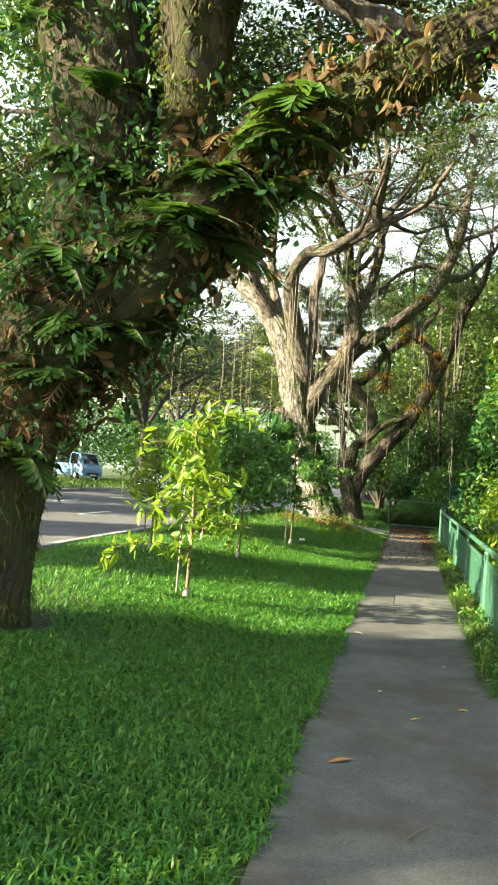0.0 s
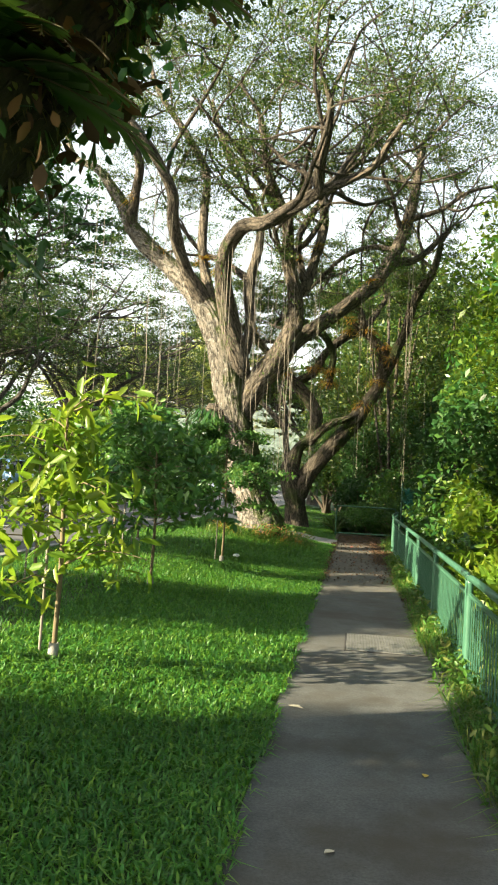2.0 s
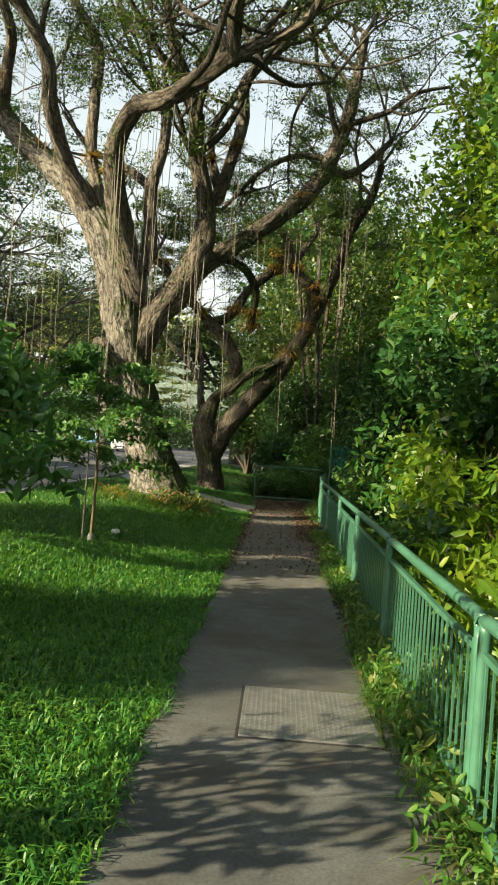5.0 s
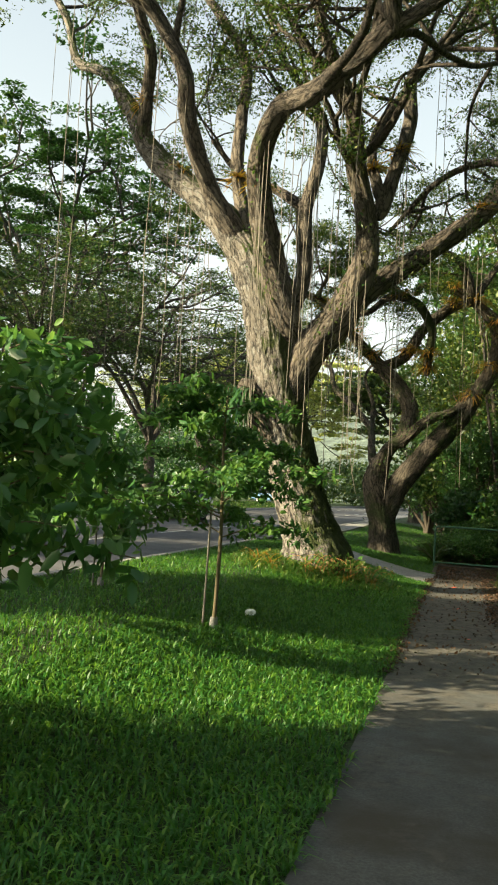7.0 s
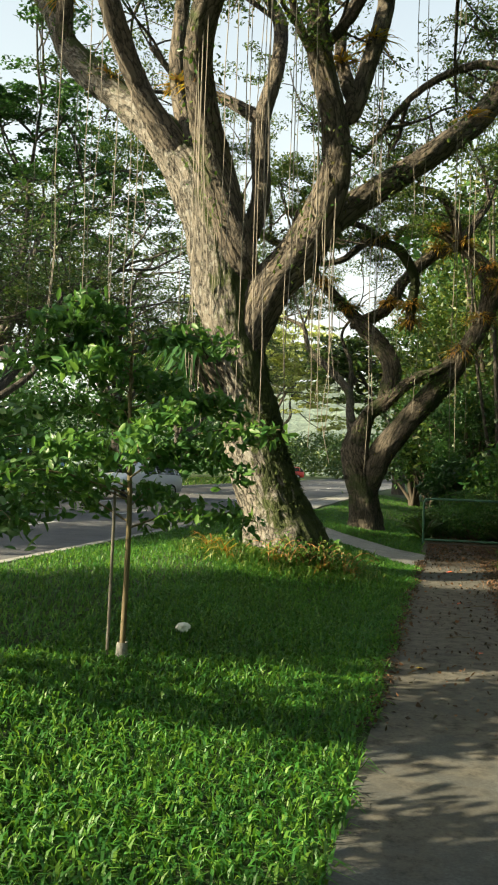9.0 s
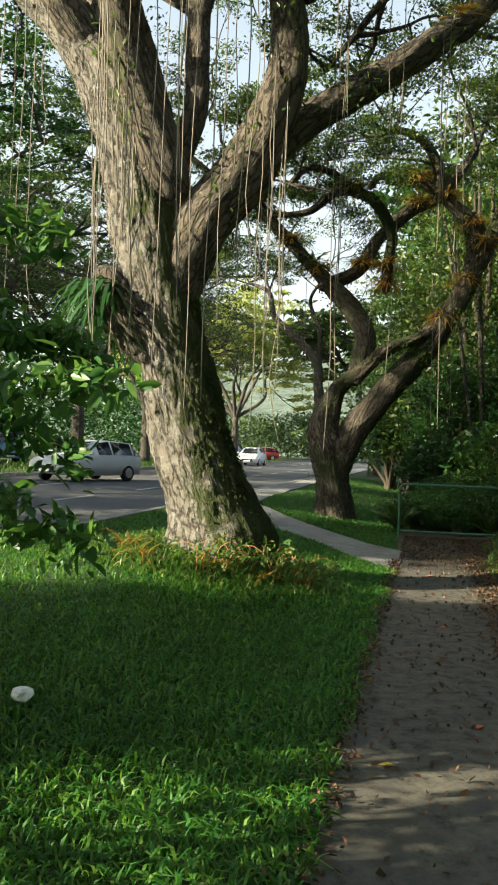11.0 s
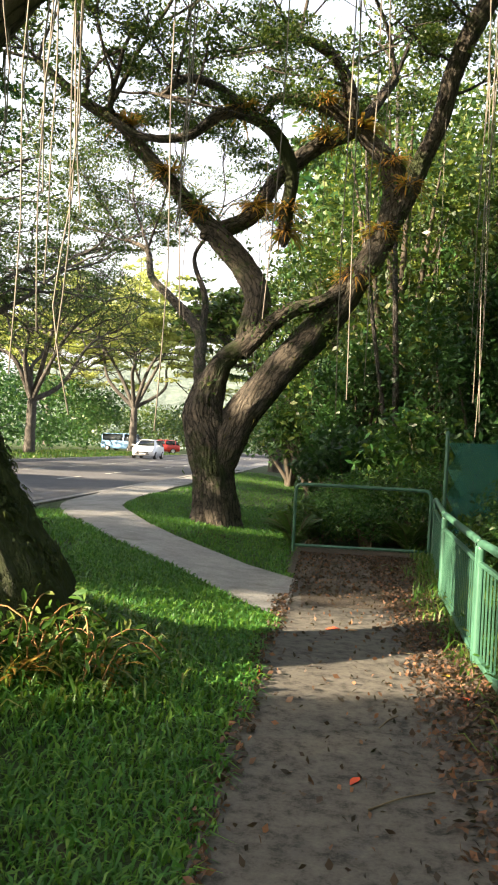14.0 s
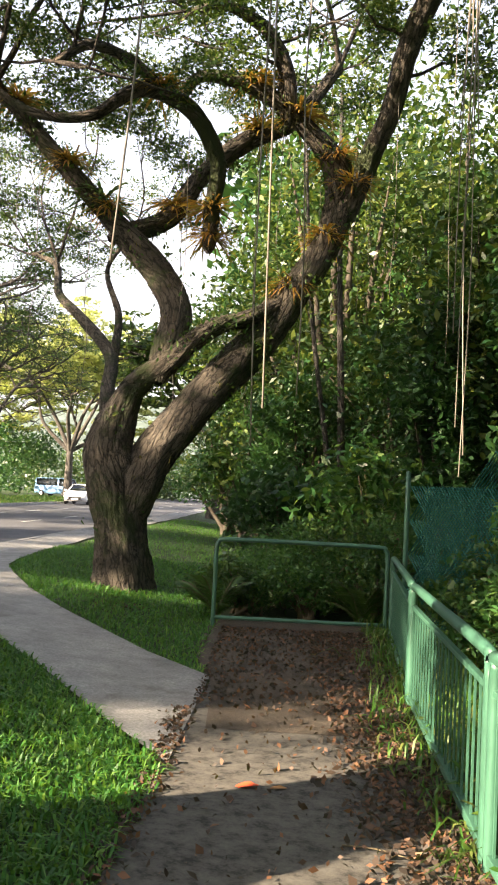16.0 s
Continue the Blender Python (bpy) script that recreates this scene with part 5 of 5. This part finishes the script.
# ---- vehicles ----
def car(at, turn, paint, label, van=False):
    t = thing("van" if van else "car", (0, 0, 0), label, "van" if van else "car", "vehicles on the road")
    if van:
        st = [(-2.3, .82, .35, .95, .80, 1.0), (-2.25, .85, .3, 1.1, .76, 1.9), (0.6, .85, .28, 1.1, .76, 1.95), (1.5, .85, .28, 1.1, .74, 1.88), (2.05, .84, .28, 1.05, .70, 1.12), (2.25, .80, .32, .9, .66, .95)]
        glass = (1, 3)
        wheels = (-1.4, 1.35)
    else:
        st = [(-2.05, .80, .35, .80, .62, .84), (-1.98, .87, .28, .92, .70, 1.05), (-1.55, .89, .24, .94, .62, 1.44), (-0.4, .89, .22, .95, .62, 1.5), (0.35, .89, .22, .94, .61, 1.43), (1.1, .88, .22, .92, .74, .98), (1.85, .86, .25, .80, .66, .84), (2.1, .78, .32, .66, .58, .70)]
        glass = (2, 4)
        wheels = (-1.28, 1.3)
    ring = lambda s: [(-s[1] * .93, s[0], s[2]), (-s[1], s[0], (s[2] + s[3]) / 2), (-s[1] * .98, s[0], s[3]), (-s[4], s[0], s[5] - .03), (-s[4] * .7, s[0], s[5]), (s[4] * .7, s[0], s[5]), (s[4], s[0], s[5] - .03), (s[1] * .98, s[0], s[3]), (s[1], s[0], (s[2] + s[3]) / 2), (s[1] * .93, s[0], s[2])]
    v = np.array([p for s in st for p in ring(s)])
    n = len(st)
    i, j = np.meshgrid(np.arange(n - 1), np.arange(10), indexing="ij")
    q = np.stack([i * 10 + j, i * 10 + (j + 1) % 10, (i + 1) * 10 + (j + 1) % 10, (i + 1) * 10 + j], -1).reshape(-1, 4)
    caps = np.array([[9, 8, 7, 6, 5, 4, 3, 2, 1, 0], list(range((n - 1) * 10, n * 10))])
    body = put("body", mesh("body", v, [q, caps]), paint, t)

    def pane(corners, name="window", m=CAR_GLASS):
        c = np.array(corners, float)
        nr = np.cross(c[1] - c[0], c[2] - c[0])
        nr /= np.linalg.norm(nr)
        if nr @ (c.mean(0) - np.array([0, c[:, 1].mean() * 0.6, 0.8])) < 0:
            nr = -nr
        mid = c.mean(0)
        c = mid + (c - mid) * 0.9
        vv = np.vstack([c + nr * 0.012, c - nr * 0.01])
        put(name, mesh(name, vv, [np.array([[0, 1, 2, 3], [4, 5, 6, 7], [0, 1, 5, 4], [1, 2, 6, 5], [2, 3, 7, 6], [3, 0, 4, 7]])]), m, t)

    R = [ring(s) for s in st]
    for sgn in (0, 1):
        a, b = (2, 3) if not sgn else (7, 6)
        for k in range(glass[0], glass[1]):
            pane([R[k][a], R[k + 1][a], R[k + 1][b], R[k][b]])
        if not van:
            pane([R[1][a], R[2][a], R[2][b], R[1][b]])
    f = 3 if van else 4
    wide = lambda p: (p[0] * 1.38, p[1], p[2])
    pane([wide(R[f][4]), wide(R[f][5]), wide(R[f + 1][5]), wide(R[f + 1][4])], "windscreen")
    g = 0 if van else 1
    pane([wide(R[g][4]), wide(R[g][5]), wide(R[g + 1][5]), wide(R[g + 1][4])], "rear_window")
    part("lower_grille", boxes([((0, st[-1][0] + .004, .36 if not van else .45), (1.1, .03, .06))], .008), BLACK, t)
    for sx in (-1, 1):
        yf = st[-1][0]
        part("headlight", boxes([((sx * .60, yf - .10, st[-1][5] - .04), (.30, .16, .12))], .02), LAMP_WHITE, t)
        part("tail_light", boxes([((sx * .66, st[0][0] + .02, .82), (.2, .08, .14))], .02), LAMP_RED, t)
        part("mirror", boxes([((sx * 1.0, st[f + 1][0] - .25, 1.02), (.18, .1, .12))], .03), paint, t)
        for y in wheels:
            bm = bmesh.new()
            bmesh.ops.create_cone(bm, cap_ends=True, segments=24, radius1=.31, radius2=.31, depth=.2, matrix=pose(sx * .80, y, .31, 0, 90, 0))
            bmesh.ops.bevel(bm, geom=[e for e in bm.edges if len(e.link_faces) == 2 and e.calc_face_angle() > 1], offset=.03, segments=2, affect="EDGES")
            w = part("wheel", bm, BLACK, t)
            bm = bmesh.new()
            bmesh.ops.create_cone(bm, cap_ends=True, segments=20, radius1=.2, radius2=.17, depth=.03, matrix=pose(sx * .905, y, .31, 0, 90 * sx, 0))
            part("rim", bm, RIM, w)
    part("grille", boxes([((0, st[-1][0] + .005, .48), (.9, .03, .16))], .01), BLACK, t)
    part("number_plate", boxes([((0, st[-1][0] + .022, .40), (.5, .012, .1))]), LAMP_WHITE, t)
    t.matrix_basis = pose(*at, 0, 0, turn)


car((-12.3, 45.5, 0.18), 158, WHITE_PAINT, "white hatchback car driving on the road")
car((-14.2, 86, 0.18), 180, WHITE_PAINT, "white car far along the road")
car((-23.6, 59.5, 0.29), 235, BLUE_PAINT, "pale blue van parked beyond the far kerb", True)


car((-22.5, 112, 0.29), 250, BLUE_PAINT, "blue van parked far down the road", True)
car((-18.6, 113, 0.29), 110, RED_PAINT, "red car parked far down the road")

# ---- fallen leaves, litter and twigs ----
def fallen(x, y, size, turn, material, label, name="fallen_leaf", slim=1.0):
    a = np.array([(0, -.5, 0), (.28, -.2, .05), (.30, .12, .08), (0, .55, .03), (-.30, .12, .10), (-.27, -.2, .06), (0, -.2, .015), (0, .15, .02)]) * np.array([size * slim, size, size])
    me = mesh(name, np.vstack([a, a - np.array([0, 0, 0.0025])]), [np.array([[6, 7, 2, 1], [5, 4, 7, 6], [14, 9, 10, 15], [13, 14, 15, 12]]), np.array([[0, 6, 1], [0, 5, 6], [7, 3, 2], [7, 4, 3], [8, 9, 14], [8, 14, 13], [15, 10, 11], [15, 11, 12]])])
    ob = put(name, me, material)
    ob.matrix_basis = pose(x, y, float(height(x, y)) + 0.026, rs.uniform(-8, 8), rs.uniform(-8, 8), turn)
    tagged(ob, label, "leaf", "fallen leaves")


for x, y, s, m, lab in ((-0.28, 5.1, 0.17, BROWN_FALLEN, "curled brown leaf on the path"), (0.42, 8.1, 0.08, YELLOW_FALLEN, "yellow leaf on the path"), (0.5, 6.6, 0.08, YELLOW_FALLEN, "yellow leaf on the path"),
                       (-0.1, 6.9, 0.08, PALE_FALLEN, "pale dry leaf on the path"), (-0.42, 9.4, 0.11, PALE_FALLEN, "pale dry leaf on the path"), (0.15, 6.2, 0.08, YELLOW_FALLEN, "yellow leaf on the path"),
                       (-0.05, 26.9, 0.13, RED_LEAF, "bright red leaf on the path"), (-0.55, 25.1, 0.14, RED_LEAF, "bright red leaf at the path edge"), (0.78, 25.0, 0.16, RED_LEAF, "bright red leaf in the litter"),
                       (0.84, 24.9, 0.12, YELLOW_FALLEN, "yellow leaf in the litter"), (0.72, 25.6, 0.12, YELLOW_FALLEN, "yellow leaf in the litter"), (0.85, 26.4, 0.11, FERN_LEAF, "fresh green leaf in the litter"), (0.6, 24.2, 0.1, BROWN_FALLEN, "brown leaf in the litter"),
                       (0.05, 23.5, 0.09, RED_LEAF, "faded red leaf on the path"), (-0.3, 19.8, 0.09, YELLOW_FALLEN, "yellow leaf on the path"), (0.2, 20.6, 0.08, RED_LEAF, "faded red leaf on the path"), (0.12, 26.9, 0.09, BROWN_FALLEN, "orange-brown leaf on the path")):
    fallen(x, y, s, -60 if s == 0.17 else rs.uniform(0, 360), m, lab, slim=0.4 if s == 0.17 else rs.uniform(0.6, 1.0))


def scatter_litter():
    rng = np.random.default_rng(91)
    n = 24000
    y = 32.3 - 20 * rng.random(n) ** 1.4
    pick = rng.random(n)
    x = np.where(pick < 0.72, 1.02 - np.abs(rng.normal(0, 0.25, n)) * (0.5 + 0.7 * (y > 22)), np.where(pick < 0.82, -0.55 + rng.normal(0, 0.05, n), rng.uniform(-0.6, 1.0, n)))
    x = np.where(y > 28.5, rng.uniform(-0.5, 1.3, n), x)
    keep = ((y > 18) | (x > 0.7)) & ((x > 0.45) | (x < -0.45) | (rng.random(n) < 0.4))
    x, y = x[keep], y[keep]
    heap = rng.normal(0, 1, (160, 2)) * 0.3 + np.array([-1.75, 32.9])
    x, y = np.concatenate([x, heap[:, 0]]), np.concatenate([y, heap[:, 1]])
    c = np.stack([x, y, height(x, y) + 0.035], 1)
    mid = np.abs(x - 0.0) < 0.42
    clods = leaves(c[mid], 0.032 + 0.035 * rng.random(int(mid.sum())) ** 3, rng, aspect=0.6, up=0.3)
    tagged(put("leaf_litter", mesh("leaf_litter", *joined([leaves(c[~mid], 0.05, rng, aspect=0.5, up=0.5), clods])), DRY_LEAF), "brown dry leaf litter along the railing", "leaf litter", kind="stuff")


scatter_litter()


def twig(x, y, length, turn):
    t = thing("fallen_twig", (x, y, 0.025), "thin dark twig lying on the path", "twig", "fallen twigs")
    a = radians(turn)
    put("stick", mesh("stick", *tube([(x, y, 0.03, 0.005), (x + 0.5 * length * math.cos(a), y + 0.5 * length * math.sin(a) + 0.02, 0.035, 0.004), (x + length * math.cos(a), y + length * math.sin(a), 0.03, 0.002)], 5, 0.05), True), STEM, t)


def paper(x, y):
    bm = bmesh.new()
    bmesh.ops.create_icosphere(bm, subdivisions=2, radius=0.065)
    for v in bm.verts:
        v.co *= random.uniform(0.75, 1.2)
        v.co.z *= 0.7
    ob = part("crumpled_paper", bm, LAMP_WHITE)
    ob.matrix_basis = pose(x, y, float(height(x, y)) + 0.06)
    tagged(ob, "crumpled white paper lying on the grass", "litter")


paper(-2.28, 19.77)
for x, y, L, a in ((0.1, 4.1, 0.2, 60), (0.2, 24.3, 0.3, 65), (-0.2, 24.9, 0.35, 10), (0.1, 23.2, 0.4, 40), (0.4, 26.2, 0.3, -20), (-0.1, 21.2, 0.25, 25)):
    twig(x, y, L, a)


# ---- grass and weeds ----
def blades(x, y, length, width, rng, lean=0.55):
    n = len(x)
    z = height(x, y)
    a = rng.uniform(0, 2 * np.pi, n)
    b = a + np.pi / 2 + rng.normal(0, 0.5, n)
    L = length * rng.uniform(0.5, 1.3, n)
    k = rng.uniform(0.15, 1.0, n) * lean
    d = np.stack([np.cos(a), np.sin(a), np.zeros(n)], 1)
    s = np.stack([np.cos(b), np.sin(b), np.zeros(n)], 1) * (width * rng.uniform(0.7, 1.3, n) / 2)[:, None]
    base = np.stack([x, y, z - 0.005], 1)
    up = np.array([0, 0, 1.0])
    mid = base + d * (L * k * 0.45)[:, None] + up * (L * 0.55)[:, None]
    tip = base + d * (L * k * 1.3)[:, None] + up * (L * (0.95 - 0.62 * k))[:, None]
    v = np.stack([base - s * 0.7, base + s * 0.7, mid + s, mid - s, tip], 1).reshape(-1, 3)
    i = (np.arange(n) * 5)[:, None]
    return v, [i + np.array([[0, 1, 2, 3]]), i + np.array([[3, 2, 4]])]


def lawn():
    rng = np.random.default_rng(11)
    pieces = []
    for x0, x1, y0, y1, per in ((-3.0, -0.52, 2.2, 12, 2700), (-3.0, -0.52, 12, 30, 1800), (-5.3, -3.0, 3, 34, 600), (-4.3, -0.6, 30, 40, 700), (-4.2, -0.6, 40, 60, 150), (-5.3, -3.0, 34, 34.1, 1)):
        n = int((x1 - x0) * (y1 - y0) * per)
        x, y = rng.uniform(x0, x1, n), rng.uniform(y0, y1, n)
        edge = -0.53 + 0.05 * np.sin(3.1 * y) + 0.04 * np.sin(8.3 * y + 1)
        keep = (x < edge) | (y > 29.7)
        bx = np.interp(y, [27.2, 29.05, 31, 33, 35.5, 39, 90], [-0.5, -1.68, -3.1, -4.3, -5.1, -5.36, -5.36])
        ax = np.interp(y, [29.6, 31.3, 33, 34.8, 36.6, 41, 90], [-0.44, -1.7, -2.9, -3.75, -4.15, -4.35, -4.4])
        keep &= ~((y > 27.2) & (x > bx) & (x < np.where(y < 29.6, 0, ax)))
        keep &= ~((y > 29.6) & (x > -0.5) & (y < 32.5))
        keep &= (x + 3.39) ** 2 + (y - 6.9) ** 2 > 0.3
        x, y = x[keep], y[keep]
        pieces.append(blades(x, y, 0.095, 0.013, rng, 1.2))
    tagged(put("grass", mesh("grass", *joined(pieces)), GRASS), "short broad-bladed green grass on the verge", "grass", kind="stuff")
    n = 22000
    y = rng.uniform(7, 31, n)
    x = 1.0 + rng.normal(0.0, 0.15, n) + 0.1 * np.sin(1.3 * y)
    keep = (x > 0.72) & ((y < 22.5) | (rng.random(n) < 0.12))
    pieces = [blades(x[keep], y[keep], 0.19, 0.013, rng, 1.2)]
    n = 5000
    x, y = 1.05 + rng.normal(0, 0.2, n), rng.uniform(7, 30, n)
    keep = (x > 0.74 + 0.1 * np.sin(2.2 * y)) & ((y < 22.5) | (rng.random(n) < 0.1))
    pieces.append(leaves(np.stack([x, y, height(x, y) + rng.uniform(0.02, 0.25, n)], 1)[keep], 0.075, rng, aspect=0.4, up=0.5, fine=True))
    n = 26000
    x, y = rng.uniform(1.1, 3.5, n), rng.uniform(7, 36, n)
    pieces.append(blades(x, y, 0.26, 0.016, rng, 1.1))
    n = 4500
    a, rr = rng.uniform(0, 2 * np.pi, n), rng.uniform(0.6, 1.5, n)
    pieces.append(blades(-2.4 + rr * np.cos(a), 24.8 + rr * np.sin(a), 0.15, 0.014, rng, 1.1))
    n = 9000
    pieces.append(blades(rng.uniform(-24, -15.7, n), rng.uniform(20, 110, n), 0.25, 0.05, rng, 0.9))
    tagged(put("weeds", mesh("weeds", *joined(pieces)), WEEDS), "long yellow-green weeds along the railing and tree foot", "weeds", kind="stuff")


lawn()
